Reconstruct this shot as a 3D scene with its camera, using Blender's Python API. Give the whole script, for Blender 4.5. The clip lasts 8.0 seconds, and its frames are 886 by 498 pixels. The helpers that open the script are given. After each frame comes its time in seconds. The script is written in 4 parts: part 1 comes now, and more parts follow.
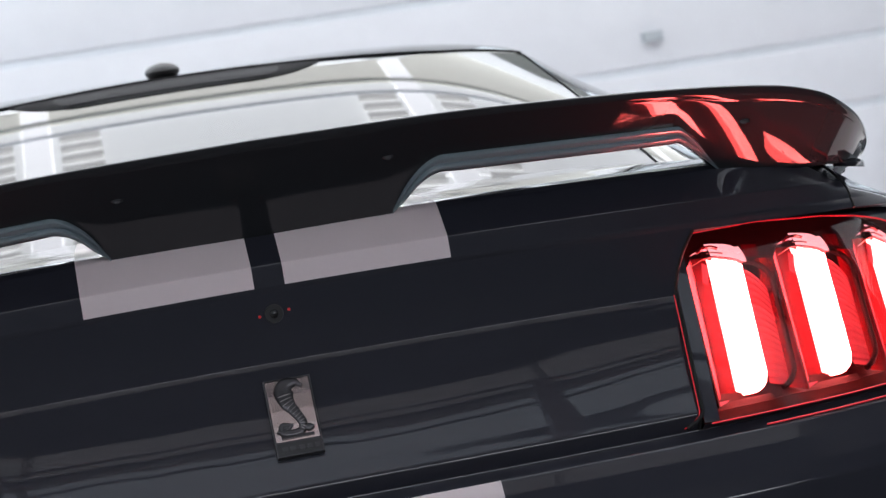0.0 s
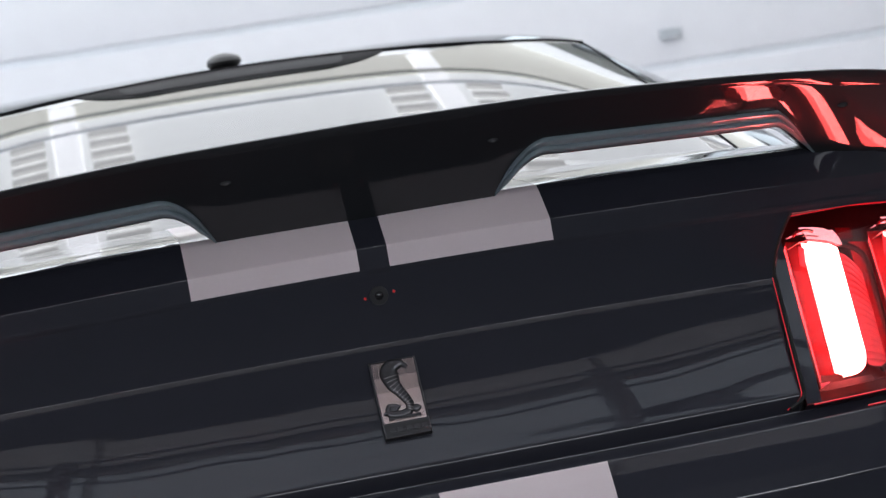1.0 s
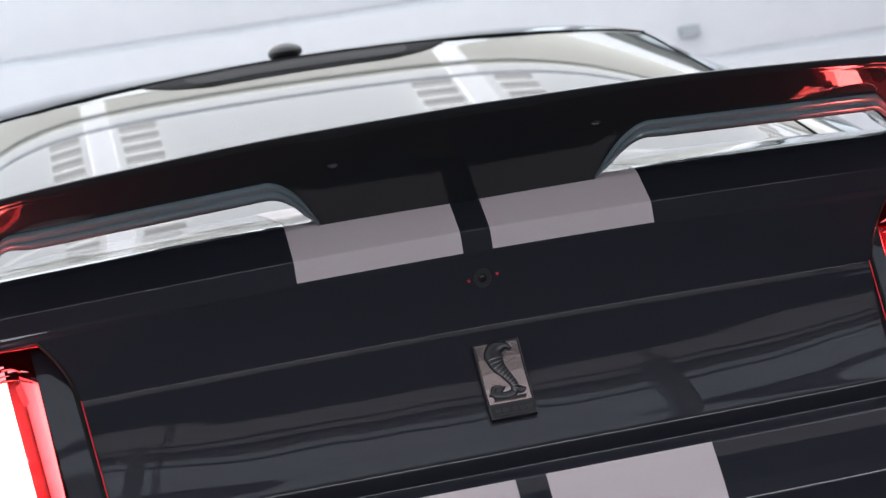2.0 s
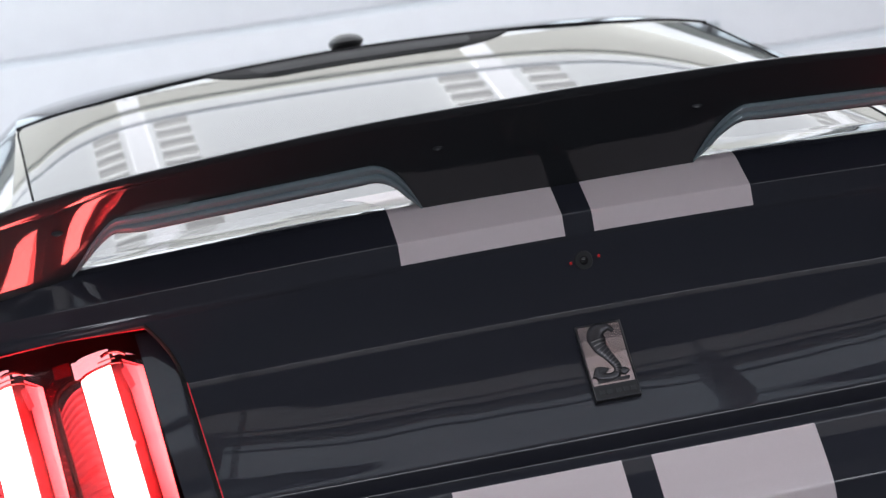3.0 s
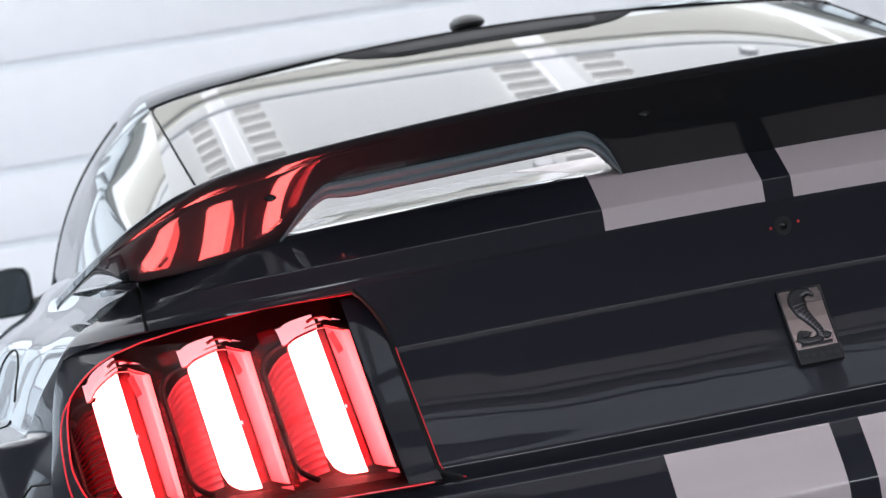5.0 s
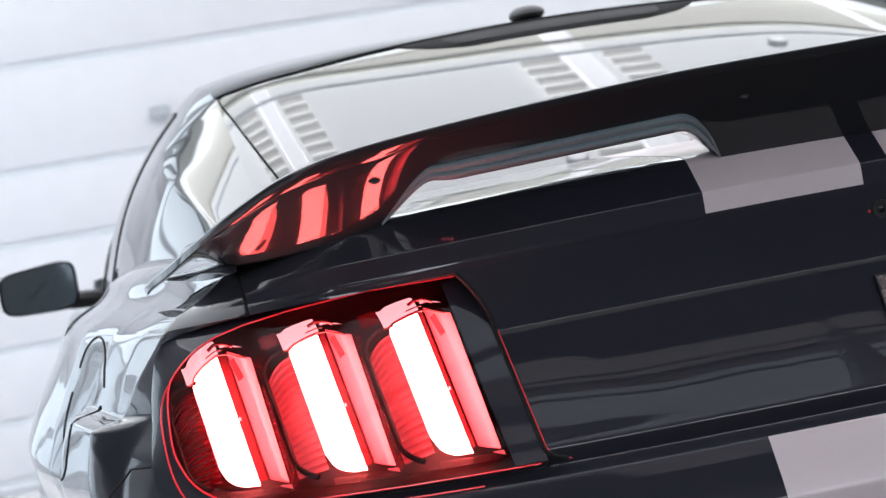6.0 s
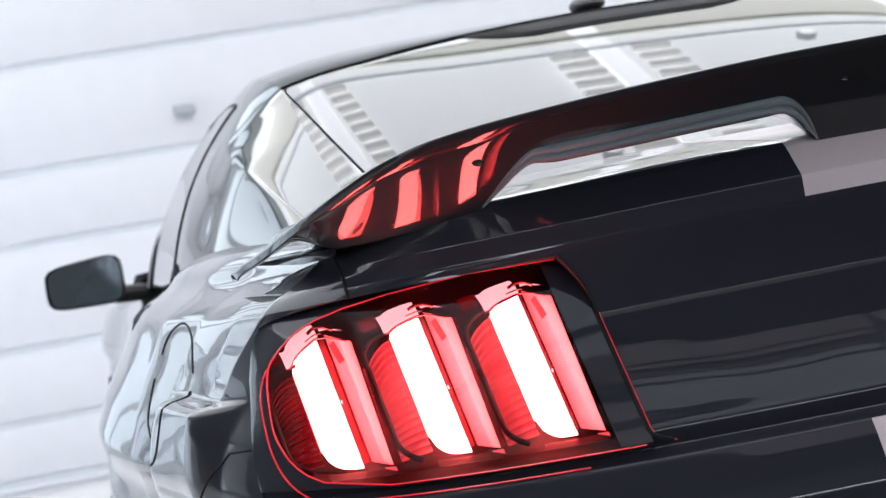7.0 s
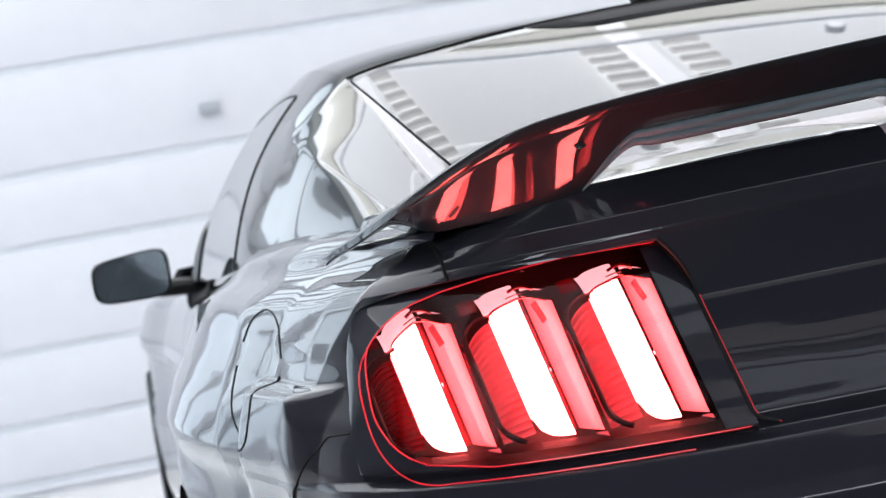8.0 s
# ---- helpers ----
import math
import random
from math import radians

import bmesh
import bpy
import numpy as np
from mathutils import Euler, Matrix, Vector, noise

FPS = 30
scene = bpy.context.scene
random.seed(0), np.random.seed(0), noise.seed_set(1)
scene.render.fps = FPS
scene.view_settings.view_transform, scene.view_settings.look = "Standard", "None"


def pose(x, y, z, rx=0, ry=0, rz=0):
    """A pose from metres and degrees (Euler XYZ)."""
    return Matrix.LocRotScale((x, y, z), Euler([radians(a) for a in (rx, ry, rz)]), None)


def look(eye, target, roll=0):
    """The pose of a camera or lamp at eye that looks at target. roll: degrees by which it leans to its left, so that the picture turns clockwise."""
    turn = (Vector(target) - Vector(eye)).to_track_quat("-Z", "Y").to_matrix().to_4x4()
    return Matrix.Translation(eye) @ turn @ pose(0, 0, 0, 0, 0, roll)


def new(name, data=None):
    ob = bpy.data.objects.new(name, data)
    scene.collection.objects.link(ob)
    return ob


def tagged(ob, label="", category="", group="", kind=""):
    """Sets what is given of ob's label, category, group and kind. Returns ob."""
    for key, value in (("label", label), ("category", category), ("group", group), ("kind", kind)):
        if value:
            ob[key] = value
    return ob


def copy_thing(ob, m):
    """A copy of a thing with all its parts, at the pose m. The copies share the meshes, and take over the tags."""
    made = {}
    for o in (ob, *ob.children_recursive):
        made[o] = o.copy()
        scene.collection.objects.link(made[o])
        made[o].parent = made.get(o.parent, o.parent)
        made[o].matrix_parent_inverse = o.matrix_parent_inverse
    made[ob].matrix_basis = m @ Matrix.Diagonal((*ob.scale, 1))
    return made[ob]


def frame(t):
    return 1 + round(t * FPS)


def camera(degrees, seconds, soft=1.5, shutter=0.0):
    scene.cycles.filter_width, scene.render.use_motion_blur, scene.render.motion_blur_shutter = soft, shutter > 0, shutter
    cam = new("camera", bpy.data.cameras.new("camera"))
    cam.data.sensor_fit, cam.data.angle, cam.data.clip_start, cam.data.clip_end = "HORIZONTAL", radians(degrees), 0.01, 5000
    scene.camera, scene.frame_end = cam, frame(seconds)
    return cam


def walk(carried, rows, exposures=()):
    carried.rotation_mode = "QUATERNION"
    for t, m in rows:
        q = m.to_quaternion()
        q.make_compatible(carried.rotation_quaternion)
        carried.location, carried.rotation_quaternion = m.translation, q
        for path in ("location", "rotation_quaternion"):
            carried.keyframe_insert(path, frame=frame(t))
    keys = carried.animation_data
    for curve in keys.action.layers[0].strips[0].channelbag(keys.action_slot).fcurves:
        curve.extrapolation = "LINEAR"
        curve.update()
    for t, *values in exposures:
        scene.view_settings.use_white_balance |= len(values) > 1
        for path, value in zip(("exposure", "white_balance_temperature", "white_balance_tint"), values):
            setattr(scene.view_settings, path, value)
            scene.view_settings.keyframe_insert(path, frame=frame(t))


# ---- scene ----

# ---------------------------------------------------------------- camera
cam = camera(24.4, 8.0, soft=1.4)
PATH = [
    (0.0, (-0.1679, -2.3024, 1.2321), (0.1475, -0.3314, 1.1100), -9.10),
    (1.0, (-0.3014, -2.2937, 1.2320), (0.0247, -0.3246, 1.1096), -9.11),
    (2.0, (-0.4325, -2.2833, 1.2315), (-0.0968, -0.3158, 1.1091), -9.13),
    (3.0, (-0.5612, -2.2711, 1.2306), (-0.2170, -0.3050, 1.1085), -9.17),
    (4.0, (-0.6875, -2.2571, 1.2292), (-0.3360, -0.2921, 1.1079), -9.21),
    (5.0, (-0.8114, -2.2413, 1.2273), (-0.4537, -0.2773, 1.1072), -9.27),
    (6.0, (-0.9329, -2.2237, 1.2250), (-0.5701, -0.2605, 1.1065), -9.34),
    (7.0, (-1.0520, -2.2043, 1.2222), (-0.6853, -0.2416, 1.1057), -9.42),
    (8.0, (-1.1688, -2.1832, 1.2190), (-0.7992, -0.2207, 1.1048), -9.51),
]
cam.data.dof.use_dof, cam.data.dof.focus_distance, cam.data.dof.aperture_fstop = True, 2.45, 9.0
walk(cam, [(t, look(eye, target, roll)) for t, eye, target, roll in PATH], [(0.0, 0.06, 6150, 14), (8.0, 0.12, 6150, 14)])

# ---------------------------------------------------------------- world and light levels
world = bpy.data.worlds.new("world")
scene.world = world
world.use_nodes = True
world.node_tree.nodes["Background"].inputs["Color"].default_value = (0.75, 0.82, 1.0, 1)
world.node_tree.nodes["Background"].inputs["Strength"].default_value = 0.05
CEILING_GLOW = 1.72
STRIP_GLOW = 2.4
BACK_GLOW = 5.6
SIDE_GLOW = 1.5
FILL_GLOW = 1.0
BAR_GLOW = 40.0


# ---------------------------------------------------------------- materials
def material(name, color, rough=0.5, metal=0.0, coat=0.0, grain=0.0, scale=40.0, bump=0.0, ior=1.5, emit=None, power=0.0, coat_ior=1.5, spec=0.5):
    """A principled surface with colour and gloss varied at two scales."""
    mat = bpy.data.materials.new(name)
    mat.use_nodes = True
    nt = mat.node_tree
    b = nt.nodes["Principled BSDF"]
    b.inputs["Base Color"].default_value = (*color, 1)
    b.inputs["Roughness"].default_value = rough
    b.inputs["Metallic"].default_value = metal
    b.inputs["IOR"].default_value = ior
    b.inputs["Specular IOR Level"].default_value = spec
    b.inputs["Coat Weight"].default_value = coat
    b.inputs["Coat Roughness"].default_value = 0.015
    b.inputs["Coat IOR"].default_value = coat_ior
    if emit:
        b.inputs["Emission Color"].default_value = (*emit, 1)
        b.inputs["Emission Strength"].default_value = power
    if grain or bump:
        tex = nt.nodes.new("ShaderNodeTexCoord")
        fine, broad = nt.nodes.new("ShaderNodeTexNoise"), nt.nodes.new("ShaderNodeTexNoise")
        fine.inputs["Scale"].default_value, fine.inputs["Detail"].default_value = scale, 6
        broad.inputs["Scale"].default_value, broad.inputs["Detail"].default_value = scale / 30, 3
        nt.links.new(tex.outputs["Object"], fine.inputs["Vector"])
        nt.links.new(tex.outputs["Object"], broad.inputs["Vector"])
        both = nt.nodes.new("ShaderNodeMath")
        both.operation = "ADD"
        nt.links.new(fine.outputs["Fac"], both.inputs[0])
        nt.links.new(broad.outputs["Fac"], both.inputs[1])
        if grain:
            ramp = nt.nodes.new("ShaderNodeMapRange")
            ramp.inputs["From Min"].default_value, ramp.inputs["From Max"].default_value = 0.6, 1.4
            ramp.inputs["To Min"].default_value, ramp.inputs["To Max"].default_value = 1 - grain, 1 + grain
            nt.links.new(both.outputs[0], ramp.inputs["Value"])
            mix = nt.nodes.new("ShaderNodeVectorMath")
            mix.operation = "SCALE"
            mix.inputs[0].default_value = color
            nt.links.new(ramp.outputs[0], mix.inputs["Scale"])
            nt.links.new(mix.outputs[0], b.inputs["Base Color"])
        if bump:
            bn = nt.nodes.new("ShaderNodeBump")
            bn.inputs["Strength"].default_value, bn.inputs["Distance"].default_value = bump, 0.002
            nt.links.new(fine.outputs["Fac"], bn.inputs["Height"])
            nt.links.new(bn.outputs[0], b.inputs["Normal"])
    return mat


def glass(name, tint, ior=1.5, rough=0.0, mirror_boost=0.0):
    """Tinted pane: clear gloss over a see-through tint; mirror_boost brightens its reflections towards grazing views.
    """
    mat = bpy.data.materials.new(name)
    mat.use_nodes = True
    nt = mat.node_tree
    nt.nodes.remove(nt.nodes["Principled BSDF"])
    fres, clear, gloss, mix = (nt.nodes.new("ShaderNode" + k) for k in ("Fresnel", "BsdfTransparent", "BsdfGlossy", "MixShader"))
    fres.inputs["IOR"].default_value = ior
    clear.inputs["Color"].default_value = (*tint, 1)
    gloss.inputs["Roughness"].default_value = rough
    nt.links.new(fres.outputs[0], mix.inputs[0])
    if mirror_boost:
        facing = nt.nodes.new("ShaderNodeLayerWeight")
        facing.inputs["Blend"].default_value = mirror_boost
        nt.links.new(facing.outputs["Facing"], mix.inputs[0])
    nt.links.new(clear.outputs[0], mix.inputs[1])
    nt.links.new(gloss.outputs[0], mix.inputs[2])
    nt.links.new(mix.outputs[0], nt.nodes["Material Output"].inputs["Surface"])
    return mat


PAINT = material("dark_navy_paint", (0.022, 0.023, 0.031), 0.35, 0.0, 1.0, 0.04, 400, spec=0.08)


def ripple(mat, scale, strength):
    """Faint long waves in the clear coat, as on real pressed panels."""
    nt = mat.node_tree
    tex, noise, bump = (nt.nodes.new("ShaderNode" + k) for k in ("TexCoord", "TexNoise", "Bump"))
    noise.inputs["Scale"].default_value, noise.inputs["Detail"].default_value = scale, 1.0
    bump.inputs["Strength"].default_value, bump.inputs["Distance"].default_value = strength, 0.01
    nt.links.new(tex.outputs["Object"], noise.inputs["Vector"])
    nt.links.new(noise.outputs["Fac"], bump.inputs["Height"])
    for socket in ("Normal", "Coat Normal"):
        nt.links.new(bump.outputs[0], nt.nodes["Principled BSDF"].inputs[socket])


ripple(PAINT, 7.0, 0.07)
# car paint again for roof and pillars, gloss raised to brighten their reflections
BOOSTED_PAINT = material("boosted_gloss_paint", (0.015, 0.015, 0.017), 0.03, 0, 0, 0.03, 200, ior=1.95)
BLACK_GLOSS = material("black_gloss", (0.013, 0.013, 0.014), 0.03, ior=1.5)
STRIPE = material("silver_white_stripe", (0.67, 0.575, 0.585), 0.35, 0.0, 0.6, 0.02, 300)
TRIM = material("black_trim", (0.012, 0.012, 0.013), 0.45, 0, 0, 0.2, 200, 0.1)
SEAM = material("seam_shadow", (0.002, 0.002, 0.002), 0.8)
RUBBER = material("tyre_rubber", (0.02, 0.02, 0.021), 0.75, 0, 0, 0.2, 120, 0.2)
BRAKE_LENS = material("smoked_lens", (0.016, 0.016, 0.018), 0.6, 0, 0, 0.4, 150, 0, 1.2)
BRAKE_BODY = material("matt_black", (0.010, 0.010, 0.011), 0.7, 0, 0, 0.2, 100, 0, 1.15)
ALLOY = material("dark_alloy", (0.05, 0.05, 0.055), 0.3, 1.0, 0, 0.1, 80)
CHROME = material("smoked_chrome", (0.62, 0.51, 0.50), 0.22, 1.0, 0, 0.08, 300)
CHROME_DULL = material("dull_chrome", (0.20, 0.19, 0.19), 0.35, 1.0)
PEWTER = material("dark_pewter", (0.07, 0.068, 0.072), 0.3, 1.0, 0, 0.15, 500, 0.1)
GLASS = glass("rear_glass", (0.03, 0.04, 0.037), 2.25)
SIDE_GLASS = glass("side_glass", (0.03, 0.035, 0.037), mirror_boost=0.5)
MIRROR = material("mirror_glass", (0.72, 0.86, 0.90), 0.03, 1.0)
LENS = glass("lamp_lens", (1.0, 0.66, 0.66), 1.4)
LAMP_RED = material("lamp_red", (0.005, 0.0003, 0.0004), 0.5, 0.0, 0.0, 0.1, 60, spec=0.15)
LAMP_DARK = material("lamp_dark", (0.022, 0.003, 0.004), 0.35, 0, 0.15)
# CAP, FACET, GLINT and RIB: shine from the bars put in as emission
CAP = material("glowing_reflector", (0.85, 0.42, 0.42), 0.22, 0.7, emit=(1.0, 0.55, 0.56), power=1.3)
BAR = material("light_bar_glow", (0.9, 0.7, 0.65), 0.3, emit=(1.0, 0.19, 0.165), power=BAR_GLOW)
BAR_SIDE = material("light_bar_side", (0.9, 0.4, 0.4), 0.3, emit=(1.0, 0.15, 0.13), power=22.0)
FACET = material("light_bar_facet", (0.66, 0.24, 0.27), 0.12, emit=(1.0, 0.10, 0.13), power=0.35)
GLINT = material("glint_glow", (0.8, 0.6, 0.62), 0.2, emit=(1.0, 0.42, 0.45), power=1.2)
TROUGH = material("lamp_trough", (0.12, 0.003, 0.005), 0.18, 0.0, 0.5, 0.1, 60)
RIB = material("glowing_ribs", (0.48, 0.10, 0.12), 0.2, emit=(1.0, 0.08, 0.10), power=0.15)
# the lamp's red reflection along its edges, put in as a faint emission
EDGE = material("edge_reflection_glow", (0.6, 0.03, 0.04), 0.2, emit=(1.0, 0.03, 0.05), power=0.22)
RED_DOT = material("red_dot", (0.6, 0.03, 0.03), 0.3, emit=(1.0, 0.05, 0.05), power=0.12)
WALL = material("white_wall_paint", (0.69, 0.70, 0.735), 0.5, 0, 0, 0.03, 12, 0.05)
GROOVE = material("panel_groove", (0.70, 0.73, 0.77), 0.6, 0, 0, 0.05, 20)
CEILING = material("ceiling_paint", (0.78, 0.78, 0.76), 0.6, 0, 0, 0.03, 15)
GLOW = material("ceiling_diffuser", (0.8, 0.8, 0.78), 0.5, emit=(0.98, 1.0, 0.985), power=CEILING_GLOW)
CREAM = material("cream_diffuser", (0.7, 0.7, 0.6), 0.5, emit=(1.0, 0.985, 0.90), power=1.25)
COVE = material("cove_diffuser", (0.8, 0.8, 0.8), 0.5, emit=(0.92, 0.97, 1.0), power=1.7)
SIDE_FILL = material("side_fill_diffuser", (0.8, 0.8, 0.8), 0.5, emit=(0.76, 0.92, 1.0), power=SIDE_GLOW)
DIM_GLOW = material("lit_ceiling_glow", (0.8, 0.8, 0.8), 0.5, emit=(0.84, 0.95, 1.0), power=0.68)
FAINT_GLOW = material("faint_ceiling_glow", (0.7, 0.7, 0.68), 0.5, emit=(1.0, 0.98, 0.93), power=0.36)
LOW_FILL_PANE = material("dim_fill_pane", (0.62, 0.66, 0.70), 0.3, emit=(0.80, 0.93, 1.0), power=0.62)
FILL_PANE = material("fill_pane", (0.8, 0.8, 0.8), 0.3, emit=(0.76, 0.92, 1.0), power=FILL_GLOW)
STRIP = material("strip_diffuser", (0.8, 0.8, 0.8), 0.5, emit=(1.0, 1.0, 1.0), power=STRIP_GLOW)
# vent slats brightened by an emission of their own
SLAT = material("self_lit_slat", (0.5, 0.5, 0.48), 0.5, 0, 0, 0.05, 30, emit=(1.0, 0.99, 0.95), power=1.05)
BEAM = material("grey_beam", (0.10, 0.10, 0.11), 0.5, 0, 0, 0.08, 10)
FRAME_GREY = material("pale_grey_steel", (0.55, 0.57, 0.60), 0.4, 0, 0, 0.08, 10)
OLIVE = material("olive_grey_paint", (0.70, 0.70, 0.65), 0.6, 0, 0, 0.05, 10)
BACK_FILL = material("back_fill_diffuser", (0.8, 0.8, 0.8), 0.4, emit=(0.95, 0.98, 1.0), power=BACK_GLOW)
FLOOR = material("pale_epoxy_floor", (0.84, 0.816, 0.807), 0.22, 0, 0.3, 0.04, 6)
# unseen rear of the hall: dark colours that set dark reflections
DARK_WALL = material("dark_hall_rear", (0.032, 0.033, 0.036), 0.6, 0, 0, 0.1, 8)
DARK_FLOOR = material("dark_floor_rear", (0.03, 0.03, 0.032), 0.6, 0, 0, 0.15, 20)
SIDE_DARK = material("dark_side_rear", (0.13, 0.135, 0.145), 0.6, 0, 0, 0.1, 8)
CABIN = material("cabin_cloth", (0.015, 0.015, 0.016), 0.8, 0, 0, 0.2, 60)


# ---------------------------------------------------------------- mesh helpers
def mesh_of(verts, faces, name):
    me = bpy.data.meshes.new(name)
    me.from_pydata([tuple(float(c) for c in v) for v in verts], [], faces)
    return me


def finish(me, smooth=True, angle=35):
    bm = bmesh.new()
    bm.from_mesh(me)
    bmesh.ops.remove_doubles(bm, verts=bm.verts, dist=1e-5)
    bmesh.ops.recalc_face_normals(bm, faces=bm.faces)
    if smooth:
        for f in bm.faces:
            f.smooth = True
        for e in bm.edges:
            if len(e.link_faces) == 2 and e.calc_face_angle(0) > radians(angle):
                e.smooth = False
    bm.to_mesh(me)
    bm.free()
    return me


def part(name, data, mat, parent=None, label="", smooth=True, angle=35):
    """Links verts and faces (or a bmesh) as one mesh object under a thing or part."""
    if isinstance(data, bmesh.types.BMesh):
        me = bpy.data.meshes.new(name)
        data.to_mesh(me)
        data.free()
    else:
        me = mesh_of(data[0], data[1], name)
    me.materials.append(mat)
    ob = new(name, finish(me, smooth, angle))
    ob.parent = parent
    if label:
        tagged(ob, label)
    return ob


def grid(fn, us, vs, flip=False):
    """Verts and faces of the surface fn(u, v)."""
    verts = [fn(u, v) for u in us for v in vs]
    m = len(vs)
    faces = [(i * m + j, i * m + j + 1, (i + 1) * m + j + 1, (i + 1) * m + j) for i in range(len(us) - 1) for j in range(m - 1)]
    return verts, faces


def join(*many):
    verts, faces = [], []
    for v, f in many:
        k = len(verts)
        verts += list(v)
        faces += [tuple(i + k for i in face) for face in f]
    return verts, faces


def box(x0, x1, y0, y1, z0, z1, bevel=0.0):
    bm = bmesh.new()
    bmesh.ops.create_cube(bm, size=1)
    for v in bm.verts:
        v.co = Vector((x0 + (v.co.x + 0.5) * (x1 - x0), y0 + (v.co.y + 0.5) * (y1 - y0), z0 + (v.co.z + 0.5) * (z1 - z0)))
    if bevel:
        bmesh.ops.bevel(bm, geom=bm.edges[:], offset=bevel, segments=2, affect="EDGES", profile=0.5)
    return bm


def tube(points, radius, sides=6, closed=False):
    """A thin round strand along points."""
    pts = [Vector(p) for p in points]
    verts, faces = [], []
    n = len(pts)
    for i, p in enumerate(pts):
        a = pts[(i - 1) % n] if closed or i else p
        b = pts[(i + 1) % n] if closed or i < n - 1 else p
        d = (b - a).normalized()
        side = d.cross(Vector((0.31, 0.2, 0.93)))
        side = side.normalized() if side.length > 1e-6 else Vector((1, 0, 0))
        up = side.cross(d)
        for k in range(sides):
            w = 2 * math.pi * k / sides
            verts.append(p + radius * (math.cos(w) * side + math.sin(w) * up))
    for i in range(n if closed else n - 1):
        j = (i + 1) % n
        for k in range(sides):
            faces.append((i * sides + k, i * sides + (k + 1) % sides, j * sides + (k + 1) % sides, j * sides + k))
    if not closed:
        faces += [tuple(range(sides))[::-1], tuple((n - 1) * sides + k for k in range(sides))]
    return verts, faces


def curve(table):
    """A smooth curve through (x, value) pairs: monotone cubic."""
    xs = np.array([p[0] for p in table], float)
    ys = np.array([p[1] for p in table], float)
    d = np.diff(ys) / np.diff(xs)
    m = np.zeros(len(xs))
    m[0], m[-1] = d[0], d[-1]
    for i in range(1, len(xs) - 1):
        m[i] = 0 if d[i - 1] * d[i] <= 0 else 2 * d[i - 1] * d[i] / (d[i - 1] + d[i])

    def at(x):
        if x <= xs[0]:
            return float(ys[0])
        if x >= xs[-1]:
            return float(ys[-1])
        i = int(np.searchsorted(xs, x)) - 1
        h = xs[i + 1] - xs[i]
        t = (x - xs[i]) / h
        return float((1 + 2 * t) * (1 - t) ** 2 * ys[i] + t * (1 - t) ** 2 * h * m[i] + t * t * (3 - 2 * t) * ys[i + 1] + t * t * (t - 1) * h * m[i + 1])
    return at


def steps(a, b, n, power=1.0):
    return [a + (b - a) * (i / n) ** power for i in range(n + 1)]


# ---------------------------------------------------------------- the hall
def hall():
    x0, x1, y0, y1, top = -5.0, 6.5, -7.0, 6.45, 3.4
    tagged(part("floor", box(x0, x1, 0.6, y1, -0.1, 0.0), FLOOR), "pale glossy epoxy floor of the hall", "floor", kind="structure")
    # pale strip out of view, added to brighten the flank's lower reflections
    tagged(part("floor", box(x0, -1.25, -2.6, 0.6, -0.1, 0.0), FLOOR), "unseen pale floor strip added to brighten the car's side", "floor", kind="structure")
    # unseen floor behind, kept dark so bumper and spoiler mirror black
    tagged(part("floor", box(x0, -1.25, y0, -2.6, -0.1, 0.0), DARK_FLOOR), "unseen floor by the side wall, made dark for reflections", "floor", kind="structure")
    tagged(part("floor", box(-1.25, x1, y0, 0.6, -0.1, 0.0), DARK_FLOOR), "unseen floor behind the car, made dark for reflections", "floor", kind="structure")
    ceil = part("ceiling", box(x0, x1, y0, y1, top, top + 0.1), CEILING)
    tagged(ceil, "plain off-white ceiling of the hall", "ceiling", kind="structure")
    # unseen rear wall, blackened so the car's rear mirrors a dark hall
    back = part("wall_south", box(x0 - 0.1, x1 + 0.1, y0 - 0.1, y0, 0, top), DARK_WALL)
    tagged(back, "unseen rear wall, made dark for the car's reflections", "wall", kind="structure")
    for name, a, b in (("wall_east", x1, x1 + 0.1), ("wall_west", x0 - 0.1, x0)):
        tagged(part(name, box(a, b, 1.2, y1, 0, top), WALL), "white painted side wall of the hall", "wall", kind="structure")
        # unseen rear half of each side wall, darkened for darker corner reflections
        tagged(part(name, box(a, b, y0, 1.2, 0, top), SIDE_DARK), "unseen rear part of the side wall, darkened for reflections", "wall", kind="structure")
    for z in (0.12, 3.2):
        tagged(part("rail", box(x0, x0 + 0.06, 1.25, y1 - 0.06, z - 0.04, z + 0.04, 0.01), BEAM), "grey rail along the side wall", "rail", "wall rails")
    north = part("wall_north", box(x0 - 0.1, x1 + 0.1, y1, y1 + 0.1, 0, top), GROOVE)
    tagged(north, "white wall clad in broad horizontal panels with grey joints", "wall", kind="structure")
    joints = (0.0, 0.054, 0.296, 0.595, 1.02, 1.318, 1.748, 2.05, 2.48, 2.78, 3.21, 3.4)
    for a, b in zip(joints, joints[1:]):
        if b - a > 0.03:
            part("panel", box(x0, x1, y1 - 0.014, y1 + 0.002, a + 0.017, b - 0.017, 0.008), WALL, north)
    return top


TOP = hall()


STRIPS = (-3.44, -1.92, -0.40, 1.12, 2.64, 4.16)


